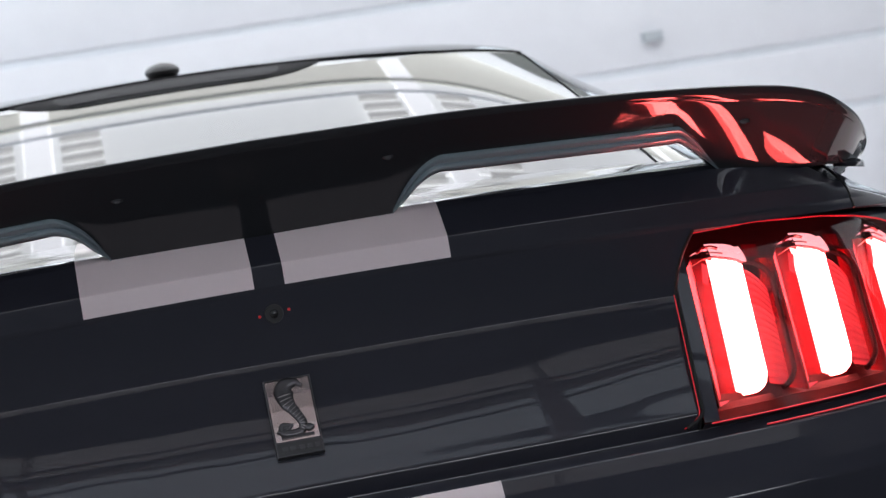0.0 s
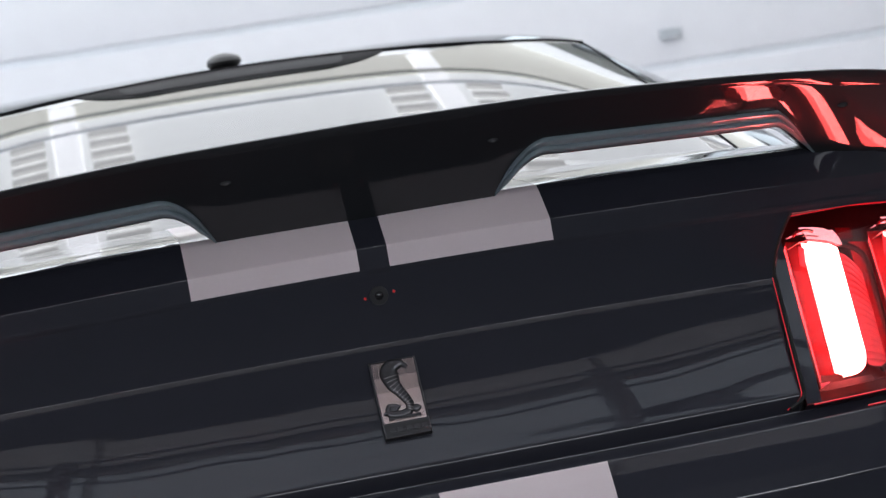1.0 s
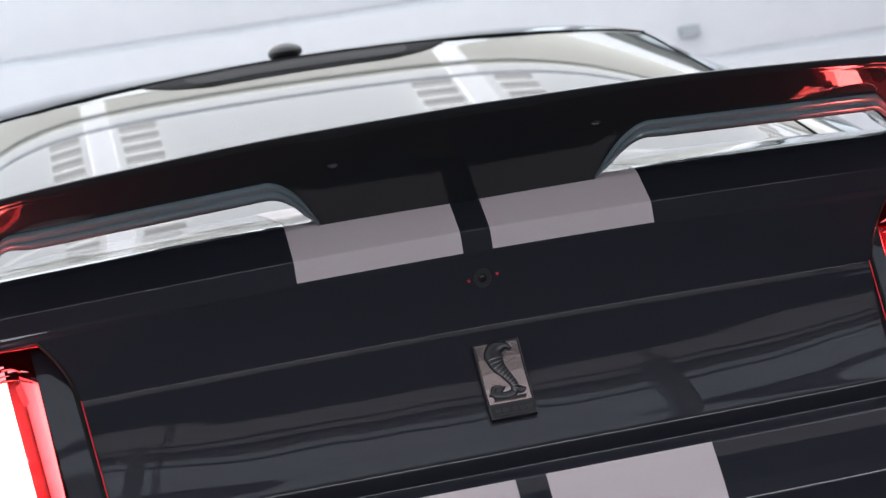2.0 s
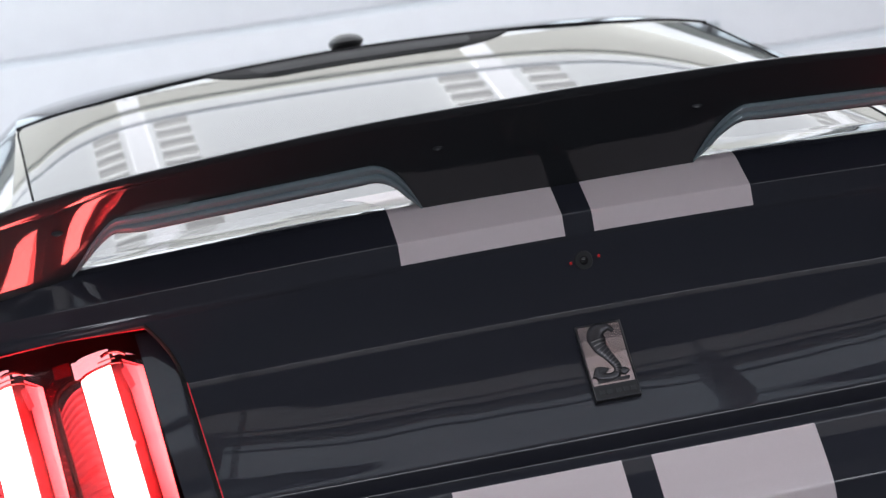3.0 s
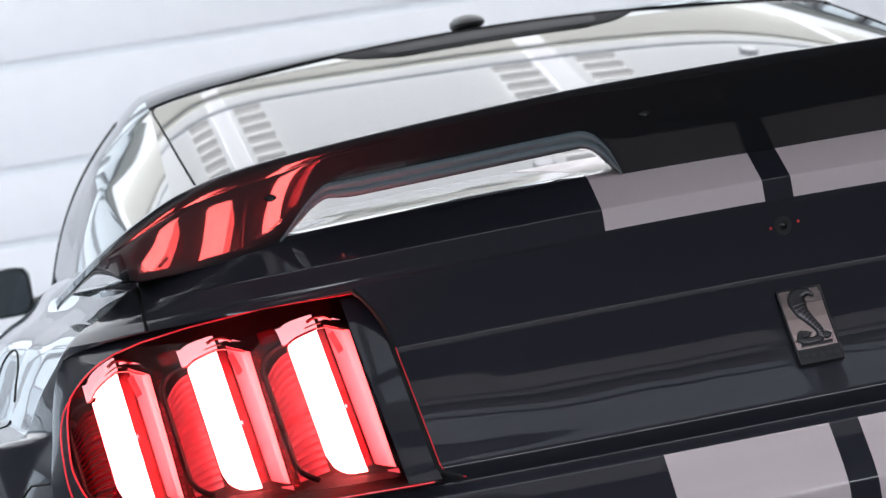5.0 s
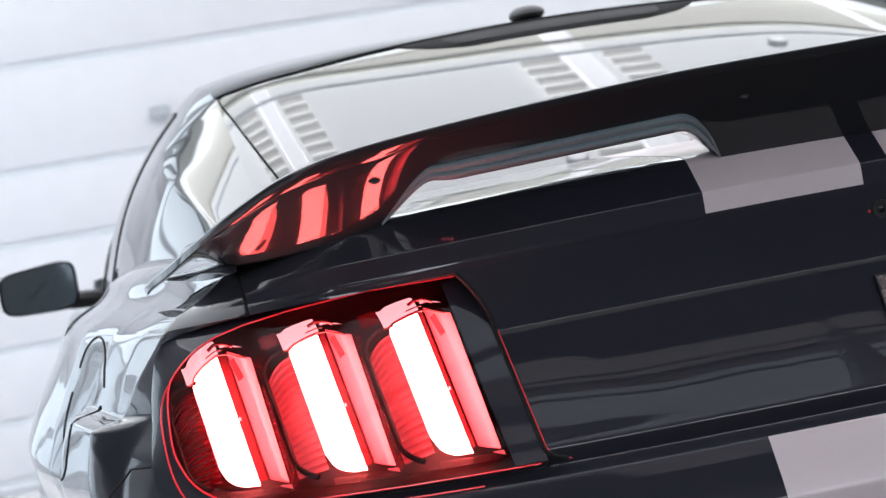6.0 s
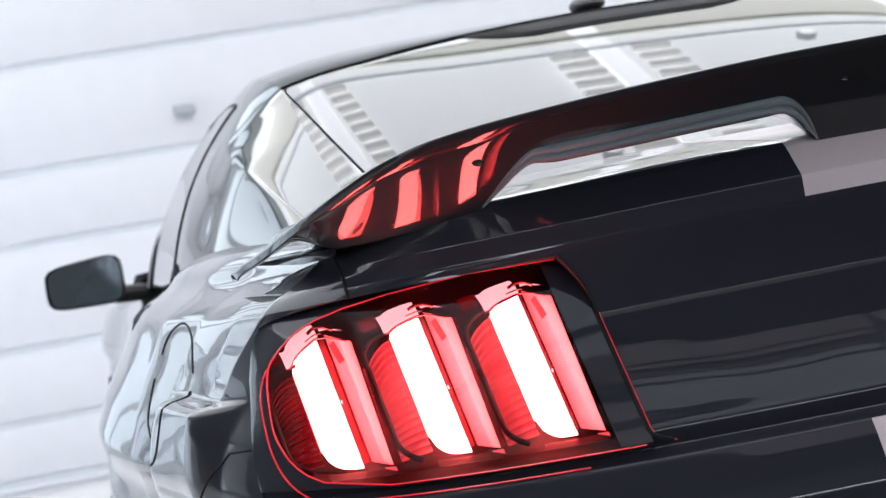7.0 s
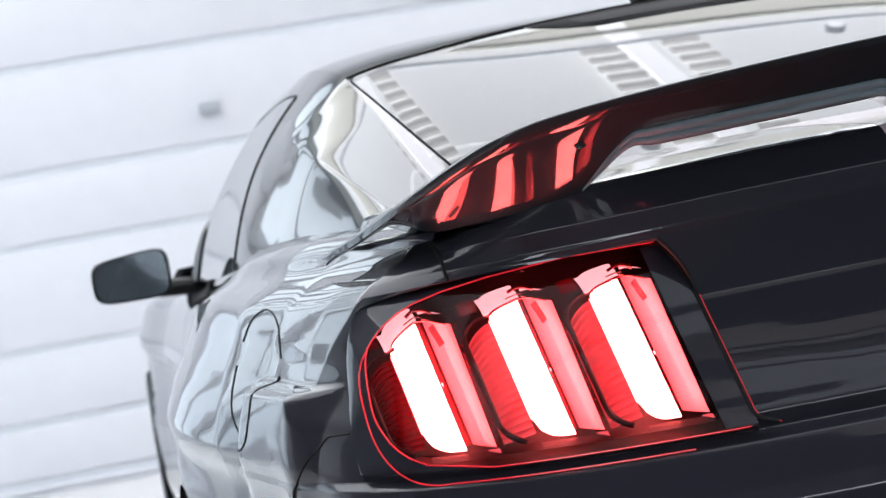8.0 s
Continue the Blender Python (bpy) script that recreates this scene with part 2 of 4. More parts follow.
def ceiling_lights():
    for xa, xb in zip(STRIPS, STRIPS[1:]):
        for ya, yb in ((-0.35, 1.25), (1.27, 2.85), (2.87, 4.0), (4.02, 5.11), (5.14, 5.86)):
            light = new("ceiling_light")
            light.location = ((xa + xb) / 2, (ya + yb) / 2, TOP)
            tagged(light, "large glowing white ceiling panel between strip lights", "ceiling light", "luminous ceiling panels")
            w, d = (xb - xa) / 2 - 0.056, (yb - ya) / 2
            part("diffuser", box(-w, w, -d, d, -0.03, -0.004, 0.005), CREAM if ya > 5 else GLOW, light)
    for x in STRIPS:
        strip = new("strip_light")
        strip.location = (x, 2.35, TOP)
        tagged(strip, "long bright white strip light along the ceiling", "strip light", "strip lights")
        part("diffuser", box(-0.055, 0.055, -2.7, 3.5, -0.036, -0.004, 0.003), STRIP, strip)
        for sx in (-1, 1):
            for y in (0.8, 3.0):
                vent = new("ceiling_vent")
                vent.location = (x + sx * 0.17, y, TOP)
                tagged(vent, "pale louvred ceiling vent with self-lit slats beside a strip light", "vent", "ceiling vents")
                for i in range(17):
                    part("slat", box(-0.08, 0.08, i * 0.115, i * 0.115 + 0.055, -0.07, -0.04, 0.006), SLAT, vent)
    # glowing panels stand in for the lit ceiling mirrored in the lid
    for x in (-1.55, 0.1, 1.75):
        for ya, yb in ((-1.94, -1.52), (-1.42, -1.055), (-1.015, -0.45)):
            light = new("ceiling_light")
            light.location = (x + 0.1, (ya + yb) / 2, TOP)
            tagged(light, "panel glowing in place of lit white ceiling, mirrored in the lid", "ceiling light", "dim ceiling panels")
            part("diffuser", box(-0.80, 0.80, (ya - yb) / 2, (yb - ya) / 2, -0.03, -0.004, 0.005), FAINT_GLOW if ya < -1.5 else DIM_GLOW, light)
    # unseen panels added to brighten and streak the flank's reflections
    for y in (2.75, 3.75, 4.75, 5.75):
        light = new("wall_light")
        light.location = (-5.0, y, 0)
        tagged(light, "tall unseen light panel added for the car's side reflections", "wall light", "side wall lights")
        part("frame", box(0.001, 0.03, -0.485, 0.485, 0.12, 3.15, 0.006), BEAM, light)
        part("diffuser", box(0.031, 0.045, -0.46, 0.46, 0.16, 3.1, 0.004), SIDE_FILL, light)
    # unseen glowing panes added to brighten the flank's reflections
    window = new("fill_window_1")
    tagged(window, "unseen glowing panes added for the car's side reflections", "window", kind="structure")
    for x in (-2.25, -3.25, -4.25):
        part("fill_frame", box(x - 0.43, x + 0.43, 6.395, 6.4355, 0.25, 2.78, 0.006), WALL, window)
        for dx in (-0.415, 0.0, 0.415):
            part("mullion", box(x + dx - 0.035, x + dx + 0.035, 6.340, 6.379, 0.25, 2.78, 0.006), FRAME_GREY, window, "pale grey mullion between the added panes")
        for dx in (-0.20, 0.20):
            part("pane", box(x + dx - 0.19, x + dx + 0.19, 6.380, 6.394, 0.30, 1.48), LOW_FILL_PANE, window)
            part("pane", box(x + dx - 0.19, x + dx + 0.19, 6.380, 6.394, 1.54, 2.73), FILL_PANE, window)
    # more unseen panes, added above the view to brighten pillars and rear glass
    high = new("fill_window_2")
    tagged(high, "unseen row of high glowing panes added for pillar and glass reflections", "window", kind="structure")
    for x in [-4.75 + k * 0.27 for k in range(15)] + [1.78 + k * 0.27 for k in range(12)]:
        part("fill_frame", box(x - 0.125, x + 0.125, 6.405, 6.4355, 2.22, 3.10, 0.006), FRAME_GREY, high)
        part("pane", box(x - 0.085, x + 0.085, 6.390, 6.404, 2.26, 3.06), FILL_PANE, high)
    for y, r, mat in ((5.125, 0.014, OLIVE), (4.955, 0.005, GROOVE)):
        tagged(part("trim", box(-5.0, 6.5, y - r, y + r, TOP - 0.052, TOP - 0.036), mat), "thin ceiling trim between luminous panels", "trim", kind="structure")
    # bulkhead over the far wall; unseen rear ceiling made dark for the lid's reflections
    tagged(part("bulkhead", box(-5.0, 6.5, 5.88, 6.4355, 3.15, TOP - 0.002), OLIVE), "olive-grey boxed beam along the wall top", "beam", kind="structure")
    cove = new("wall_light")
    cove.location = (0.75, 5.879, 3.165)
    tagged(cove, "long pale white light along the boxed beam", "wall light")
    part("frame", box(-5.6, 5.6, -0.012, -0.001, 0.0, 0.225, 0.003), WALL, cove)
    part("diffuser", box(-5.58, 5.58, -0.022, -0.013, 0.012, 0.213, 0.003), COVE, cove)
    tagged(part("ceiling", box(-5.0, 6.5, -7.0, -1.97, TOP - 0.12, TOP - 0.003), DARK_WALL), "unseen rear ceiling, made dark for the lid's reflections", "ceiling", kind="structure")
    for y, r in ((-0.38, 0.05), (-1.035, 0.014)):
        tagged(part("beam", box(-5.0, 6.5, y - r, y + r, TOP - 0.14, TOP - 0.003, 0.01), BEAM), "grey steel beam under the ceiling", "beam", kind="structure")
    for y, r, drop in ((-1.62, 0.006, 0.04), (-1.50, 0.012, 0.06), (-1.34, 0.005, 0.03)):
        tagged(part("rail", box(-4.0, 5.0, y - r, y + r, TOP - 0.034 - drop, TOP - 0.034, 0.003), BEAM), "thin grey rail under dim ceiling panels", "rail", kind="structure")
    for x in (-0.72, 0.93, 2.58):
        tagged(part("beam", box(x - 0.045, x + 0.045, -1.55, -0.4, TOP - 0.24, TOP - 0.15, 0.01), WALL), "broad white beam under the ceiling", "beam", kind="structure")
    # lights added behind the viewer to brighten the rear stripes
    for k in range(5):
        lamp_box = new("ceiling_light")
        lamp_box.location = (-3.4 + k * 1.7, -5.4, TOP - 0.12)
        tagged(lamp_box, "unseen oblong light added to brighten the stripes", "ceiling light", "lights on the grey ceiling")
        part("frame", box(-0.84, 0.84, -1.24, 1.24, -0.03, -0.002, 0.005), TRIM, lamp_box)
        part("diffuser", box(-0.8, 0.8, -1.2, 1.2, -0.045, -0.031, 0.004), BACK_FILL, lamp_box)
    spot = new("ceiling_spot")
    spot.location = (1.92, 4.79, TOP - 0.036)
    tagged(spot, "small round white downlight under the ceiling", "downlight", "ceiling spots")
    part("body", tube([(0, 0, 0), (0, 0, -0.045)], 0.040, 24), FRAME_GREY, spot)
    part("diffuser", tube([(0, 0, -0.0455), (0, 0, -0.050)], 0.034, 24), STRIP, spot)
    copy_thing(spot, Matrix.Translation((0.78, 3.82, TOP - 0.036)))


ceiling_lights()

# ---------------------------------------------------------------- the car's lower body: rows of plan outlines
ROW = [(0.50, 1.150), (0.25, 1.1500), (0.085, 1.1455), (0.066, 1.1425), (0.056, 1.1375), (0.0180, 1.104), (0.0168, 1.079),
       (0.0174, 1.0760), (0.0190, 1.072), (0.0192, 1.030), (0.0178, 0.993), (0.0145, 0.987), (0.0127, 0.983), (0.0107, 0.979),
       (0.001, 0.957), (-0.0165, 0.925), (-0.040, 0.890), (-0.065, 0.858), (-0.058, 0.838), (-0.079, 0.829), (-0.090, 0.812), (-0.106, 0.785),
       (-0.115, 0.765), (-0.116, 0.740), (-0.113, 0.600), (-0.095, 0.420), (-0.050, 0.280), (0.0, 0.220)]
LID_LOW, BUMPER_TOP, LAST = 18, 18, len(ROW) - 1
FILLETS = {4: 0.2, 5: 0.008, 6: 0.06, 8: 0.25, 10: 0.05, 11: 0.3, 12: 0.3, 13: 0.2, 14: 0.25, 15: 0.5, 16: 0.5, 23: 0.3, 24: 0.5, 25: 0.5, 26: 0.5}


def row_value(v, axis):
    """Straight between the rows of ROW, rounded off at each row."""
    def line(w):
        w = min(max(w, 0.0), len(ROW) - 1.0)
        i = min(int(w), len(ROW) - 2)
        return ROW[i][axis] + (ROW[i + 1][axis] - ROW[i][axis]) * (w - i)
    k = round(v)
    d = v - k
    f = FILLETS.get(k, 0.13)
    if abs(d) >= f or k <= 0 or k >= len(ROW) - 1:
        return line(v)
    t = (d + f) / (2 * f)
    return (1 - t) ** 2 * line(k - f) + 2 * t * (1 - t) * ROW[k][axis] + t * t * line(k + f)


def row_y(v):
    return row_value(v, 0)


def row_z(v):
    return row_value(v, 1)


half_width = curve(sorted([(1.16, 0.71), (1.146, 0.75), (1.136, 0.795), (1.10, 0.858), (1.08, 0.903), (1.065, 0.922), (1.05, 0.931), (1.02, 0.942), (0.96, 0.955), (0.90, 0.968),
                           (0.86, 0.970), (0.80, 0.958), (0.70, 0.965), (0.55, 0.985), (0.42, 0.985), (0.30, 0.95), (0.21, 0.90)]))
ledge = curve(sorted([(1.02, 0.0), (0.985, -0.003), (0.964, -0.003), (0.957, 0.022), (0.950, 0.029), (0.88, 0.026), (0.80, 0.022), (0.72, 0.012), (0.64, 0.0)]))
ledge_fade = curve([(0.185, 0.0), (0.238, 1.0), (0.44, 1.0), (0.52, 0.0)])
flare = curve([(0.40, 0.0), (0.55, 0.02), (0.70, 0.03), (0.82, 0.028), (0.90, 0.006), (0.96, -0.010), (1.03, -0.026), (1.08, -0.026), (1.12, 0.0)])
flare_fade = curve([(0.30, 0.0), (0.90, 1.0), (1.60, 0.6), (2.40, 0.0)])
swell = curve([(0.5, 1.0), (1.15, 1.045), (1.6, 1.02), (2.3, 0.965), (3.0, 0.965), (3.7, 1.0), (4.2, 0.985)])
belt_drop = curve([(0.12, 0.0), (0.4, 0.010), (0.9, 0.022), (1.5, 0.052), (1.8, 0.075), (2.75, 0.125), (3.4, 0.15), (4.1, 0.2), (4.7, 0.3)])
DEPTH, POWER, LID_WIDE = 0.70, 3.8, 0.90


plain_y = curve([(0.838, -0.058), (0.89, -0.040), (0.957, 0.001), (1.0, 0.0165), (1.06, 0.019), (1.104, 0.018)])


def inset(z):
    """How much less the lid's upper slope runs forward at the corners."""
    return 0.025 * min(1.0, max(0.0, (z - 1.104) / 0.0335))


def corner_y(v):
    """The rear profile without the lid's creases, for the corners and the sides."""
    z = row_z(v)
    return plain_y(z) if 0.838 <= z <= 1.104 else row_y(v) - inset(z)


def weight(z):
    return min(1.0, max(0.0, (z - 0.5) / 0.6))


def rear(v, x):
    """The rear of the shell in row v at x."""
    z, a = row_z(v), half_width(row_z(v))
    if a < LID_WIDE:
        k = min(1.0, max(0.0, (abs(x) / a - 0.79) / 0.11))
        a = LID_WIDE + (a - LID_WIDE) * k * k * (3 - 2 * k)
    q = min(0.985, abs(x) / a)
    k = min(1.0, max(0.0, (abs(x) - 0.62) / 0.14))
    e = min(1.0, max(0.0, (abs(x) - 0.47) / 0.15))
    y = row_y(v) - inset(z) * e * e * (3 - 2 * e)
    y += (corner_y(v) - y) * k + DEPTH * (1 - (1 - q ** POWER) ** (1 / POWER))
    crown = 0.013 * (x / 0.57) ** 2 * min(1, max(0, (z - 0.85) / 0.22))
    edge = min(1.0, max(0.0, (abs(x) - 0.45) / 0.25))
    return Vector((x, y, z - crown - belt_drop(y) * weight(z) * edge * edge * (3 - 2 * edge)))


def flank_start(v):
    return rear(v, 0.9 * half_width(row_z(v))).y


crease_back = curve([(0.60, 0.06), (0.87, 0.065), (0.91, 0.062), (0.945, 0.070), (0.97, 0.052), (1.0, 0.035), (1.03, 0.016), (1.06, 0.004), (1.10, 0.002)])


def crease_y(v):
    """Where the rounded corner breaks into the flat side."""
    return flank_start(v) + crease_back(row_z(v))


def flank(v, y, side):
    """The side of the shell in row v at y; side is -1 or 1."""
    z, a = row_z(v), half_width(row_z(v))
    y1 = corner_y(v) + DEPTH
    yc = crease_y(v)

    def round_x(y):
        return a * max(0.0, 1 - ((y1 - y) / DEPTH) ** POWER) ** (1 / POWER)

    if y < yc:
        x = round_x(y)
    elif y < y1:
        k = (y - yc) / (y1 - yc)
        x = round_x(yc) + (a - round_x(yc)) * (1 - (1 - k) ** 1.3)
    else:
        x = a
    nose = 4.75 - 0.25 * max(0, (z - 0.6))
    if y > nose - 1.0:
        q = min(1, (y - nose + 1.0) / 1.0)
        x *= max(0.0, 1 - q ** 3.0) ** (1 / 3.0)
    x = x * swell(y) + ledge(z) * ledge_fade(y) + flare(z) * flare_fade(y)
    crown = 0.013 * (min(x, 0.9) / 0.57) ** 2 * min(1, max(0, (z - 0.85) / 0.22))
    return Vector((side * x, y, z - crown - belt_drop(y) * weight(z)))


def rows(a, b, sub=3):
    """Row numbers from a to b, close together where the surface is rounded off."""
    fine = (0, 0.03, 0.06, 0.10, 0.14, 0.25, 0.37, 0.5, 0.63, 0.75, 0.86, 0.90, 0.94, 0.97)
    return [i + f for i in range(a, b) for f in fine] + [b]


car = new("car")
tagged(car, "dark navy fastback coupe with twin silver stripes and lit tail lamps", "car")

# lamp opening: inner edge leans, outer edge on the corner
LAMP_TOP = 8


def lamp_in(z):
    return 0.456 + 0.116 * (z - 0.844) + 0.014 * max(0.0, (z - 0.995) / 0.055) ** 2


# decklid
lid_cols = steps(-1, 1, 60)
decklid = part("decklid", join(
    grid(lambda v, q: rear(v, 0.735 * q), rows(0, LAMP_TOP, 4), lid_cols),
    grid(lambda v, q: rear(v, (lamp_in(row_z(v)) - 0.004) * q), rows(LAMP_TOP, LID_LOW, 4), lid_cols)), PAINT, car, "dark glossy boot lid", angle=40)
for s in (-1, 1):
    part("panel_gap", tube([rear(v, s * 0.737) + Vector((0, 0.001, 0)) for v in rows(3, LAMP_TOP, 3)], 0.0022), SEAM, decklid)
    part("panel_gap", tube([rear(v, s * (lamp_in(row_z(v)) - 0.002)) + Vector((0, 0.001, 0)) for v in rows(LAMP_TOP, LID_LOW, 3)], 0.0025), SEAM, decklid)


def over(fn, off):
    """fn moved off the shell along its normal."""
    def moved(u, v):
        p, a, b = fn(u, v), fn(u + 0.02, v), fn(u, v + 0.02)
        n = (a - p).cross(b - p)
        n = n.normalized() if n.length > 1e-12 else Vector((0, -1, 0))
        if n.y > 0 and abs(n.y) > 0.05 or n.z < 0 and abs(n.y) <= 0.05:
            n = -n
        return p + off * n
    return moved


GAP, WIDE = 0.0175, 0.211
for s in (-1, 1):
    part("stripe", grid(over(lambda v, q: rear(v, s * (GAP + q * (WIDE - GAP))), 0.00025), rows(0, 6, 5), steps(0, 1, 10)), STRIPE, decklid, "silver-white painted stripe", angle=16)

# rear bumper
bumper = part("rear_bumper", grid(lambda v, q: rear(v, 0.9 * half_width(row_z(v)) * q), rows(BUMPER_TOP, LAST, 3), steps(-1, 1, 70)), PAINT, car, "dark navy rear bumper", angle=60)
for s in (-1, 1):
    part("bumper_corner", grid(lambda v, q: flank(v, flank_start(v) + (crease_y(v) - flank_start(v)) * min(1.0, q / 0.15) + max(0.0, q - 0.15) / 0.85 * (0.62 - crease_y(v)), s), rows(BUMPER_TOP, LAST, 3), steps(0, 1, 20)), PAINT, bumper, angle=60)
    part("stripe", grid(over(lambda v, q: rear(v, s * (GAP + q * (WIDE - GAP))), 0.0008), rows(19, 23, 5), steps(0, 1, 10)), STRIPE, bumper, "silver-white painted stripe")

# sides
WHEELS = (1.07, 3.80)


def side_sheet(y0, y1, v0, v1, s, n, start=False):
    def fn(v, q):
        if not start:
            return flank(v, y0 + q * (y1 - y0), s)
        a, b = flank_start(v), crease_y(v)
        return flank(v, a + (b - a) * q / 0.15 if q < 0.15 else b + (y1 - b) * ((q - 0.15) / 0.85) ** 1.25, s)
    verts, faces = grid(fn, rows(v0, v1, 3), steps(0, 1, n))
    keep = []
    hole = set()
    for i, p in enumerate(verts):
        for wy in WHEELS:
            d = math.hypot(p.y - wy, p.z - 0.345)
            if d < 0.385 and abs(p.x) > 0.6:
                hole.add(i)
    for f in faces:
        if not all(i in hole for i in f):
            keep.append(f)
    for i in hole:
        p = verts[i]
        wy = min(WHEELS, key=lambda w: abs(w - p.y))
        d = Vector((0, p.y - wy, p.z - 0.345))
        d = d.normalized() * 0.385 if d.length > 1e-6 else Vector((0, 0, 0.385))
        verts[i] = Vector((p.x, wy + d.y, 0.345 + d.z))
    used = sorted({i for f in keep for i in f})
    remap = {i: k for k, i in enumerate(used)}
    return [verts[i] for i in used], [tuple(remap[i] for i in f) for f in keep]


for s in (-1, 1):
    part("quarter_panel", join(
        side_sheet(0, 1.70, 3, LAMP_TOP, s, 60, True),
        grid(lambda v, q: rear(v, s * (0.738 + q * (0.9 * half_width(row_z(v)) - 0.738))), rows(3, LAMP_TOP, 3), steps(0, 1, 12)),
        side_sheet(0, 1.70, LAMP_TOP, BUMPER_TOP, s, 120, True),
        side_sheet(0.62, 1.70, BUMPER_TOP, LAST, s, 44)), PAINT, car, "dark glossy rear quarter panel", angle=60)
    part("door", side_sheet(1.705, 3.10, 3, LAST, s, 30), PAINT, car, "dark glossy car door", angle=60)
    part("front_fender", side_sheet(3.105, 4.74, 0, LAST, s, 46), PAINT, car, "dark glossy front fender", angle=60)


def row_at(z, lo=3.0, hi=20.0):
    for _ in range(30):
        mid = (lo + hi) / 2
        lo, hi = (mid, hi) if row_z(mid) > z else (lo, mid)
    return lo


def side_pt(y, z, s, out=0.0):
    lo, hi = 4.0, 22.0
    for _ in range(30):
        mid = (lo + hi) / 2
        lo, hi = (mid, hi) if flank(mid, y, s).z > z else (lo, mid)
    p = flank(lo, y, s)
    return p + Vector((s * out, 0, 0))


# round fuel door, its gap broken where it crosses the ledge
ring, run = [], []
for w in steps(0.5, 0.5 + 2 * math.pi, 96):
    z = 0.936 + 0.082 * math.sin(w)
    if 0.947 < z < 0.962:
        ring, run = ring + [run], []
    else:
        run = run + [side_pt(0.53 + 0.115 * math.cos(w) + 0.06 * math.sin(w), z, -1)]
for run in ring + [run]:
    if len(run) > 3:
        part("fuel_door_gap", tube(run, 0.0016), SEAM, car, "round fuel door gap")

for s in (-1, 1):
    seam = [side_pt(0.145 + 0.03 * k, 0.893 - 0.003 * k, s) for k in steps(0, 1, 4)] + [side_pt(0.178 + 0.10 * k, 0.886 - 0.12 * k, s) for k in steps(0, 1, 12)]
    part("bumper_gap", tube(seam, 0.0016), SEAM, bumper)

def ease(t):
    t = min(1, max(0, t))
    return t * t * (3 - 2 * t)


# ---------------------------------------------------------------- greenhouse
roof_line = curve([(0.42, 1.135), (0.8, 1.236), (1.05, 1.305), (1.27, 1.363), (1.45, 1.389), (1.8, 1.4075), (2.3, 1.389), (2.7, 1.285), (3.0, 1.18), (3.4, 1.01)])
mid_line = curve([(1.36, 1.385), (1.42, 1.3895), (1.5, 1.3945), (1.8, 1.4075), (2.3, 1.389), (2.7, 1.285), (3.0, 1.18), (3.4, 1.01)])


def arch(k):
    """How far the rear window's bowed top edge runs on into the roof: most in the middle."""
    return max(0.0, 1 - (k / 0.46) ** 2)


def roof_z(y, k):
    """Height of the roof's top at a share k of its width: an almost straight rear window, then the rounded roof."""
    d = y - 0.42
    straight = 1.135 + 0.2675 * d + 0.015 * d * (1 - d / 0.85)
    if y <= 1.27:
        return straight
    middle = mid_line(y) if y > 1.36 else straight
    return roof_line(y) + (middle - roof_line(y)) * arch(k)


def head_y(y, k, start, end):
    """Carries a row at y into the bowed edge between glass and roof."""
    return y + 0.077 * arch(k) * ease(max(0.0, (y - start) / (end - start)))


rail_x = curve([(0.42, 0.655), (0.8, 0.640), (1.27, 0.618), (1.6, 0.61), (2.2, 0.60), (2.8, 0.64), (3.4, 0.70)])
base_x = curve([(0.42, 0.745), (0.8, 0.79), (1.2, 0.82), (1.8, 0.835), (2.75, 0.83), (3.4, 0.78)])


def cabin(y, q):
    """q from -1 over 0 (middle of the roof) to 1: |q| under 0.6 is roof or glass, beyond it the side."""
    s, k = (1 if q >= 0 else -1), abs(q)
    top, rail, base = roof_z(y, k), rail_x(y), base_x(y)
    zb = min(1.085 - belt_drop(y), top - 0.03)
    drift = -0.016 * min(1.15, max(0.0, y - 0.3))
    if k <= 0.6:
        u = k / 0.6
        return Vector((s * rail * u + drift, y, top - 0.010 * u ** 2 - 0.024 * u ** 6))
    u = (k - 0.6) / 0.4
    z0 = top - 0.034
    round_side = 0.035 * math.sin(math.pi * u)
    t = u - 0.30
    creased = 0.052 * (1 - 0.5 * (abs(t) + math.sqrt(t * t + 0.0009)) / (0.30 if t < 0 else 0.70))
    rearward = 1 - min(1.0, max(0.0, (y - 1.15) / 0.3))
    bulge = (round_side + (max(0.0, creased) * math.sin(math.pi * min(u, 1 - u)) ** 0.3 - round_side) * rearward) * min(1.0, (z0 - zb) / 0.2)
    return Vector((s * (rail + (base - rail) * u + bulge) + drift, y, z0 + (zb - z0) * u ** 1.15))


def pane_edge(y):
    """Half width of the rear window: it widens towards the roof, with close corners."""
    k = max(0.0, (y - 1.10) / 0.175)
    return 0.545 + 0.051 * min(1.0, (y - 0.42) / 0.85) - 0.008 * (1 - math.sqrt(max(0.0, 1 - min(1.0, k) ** 8)))


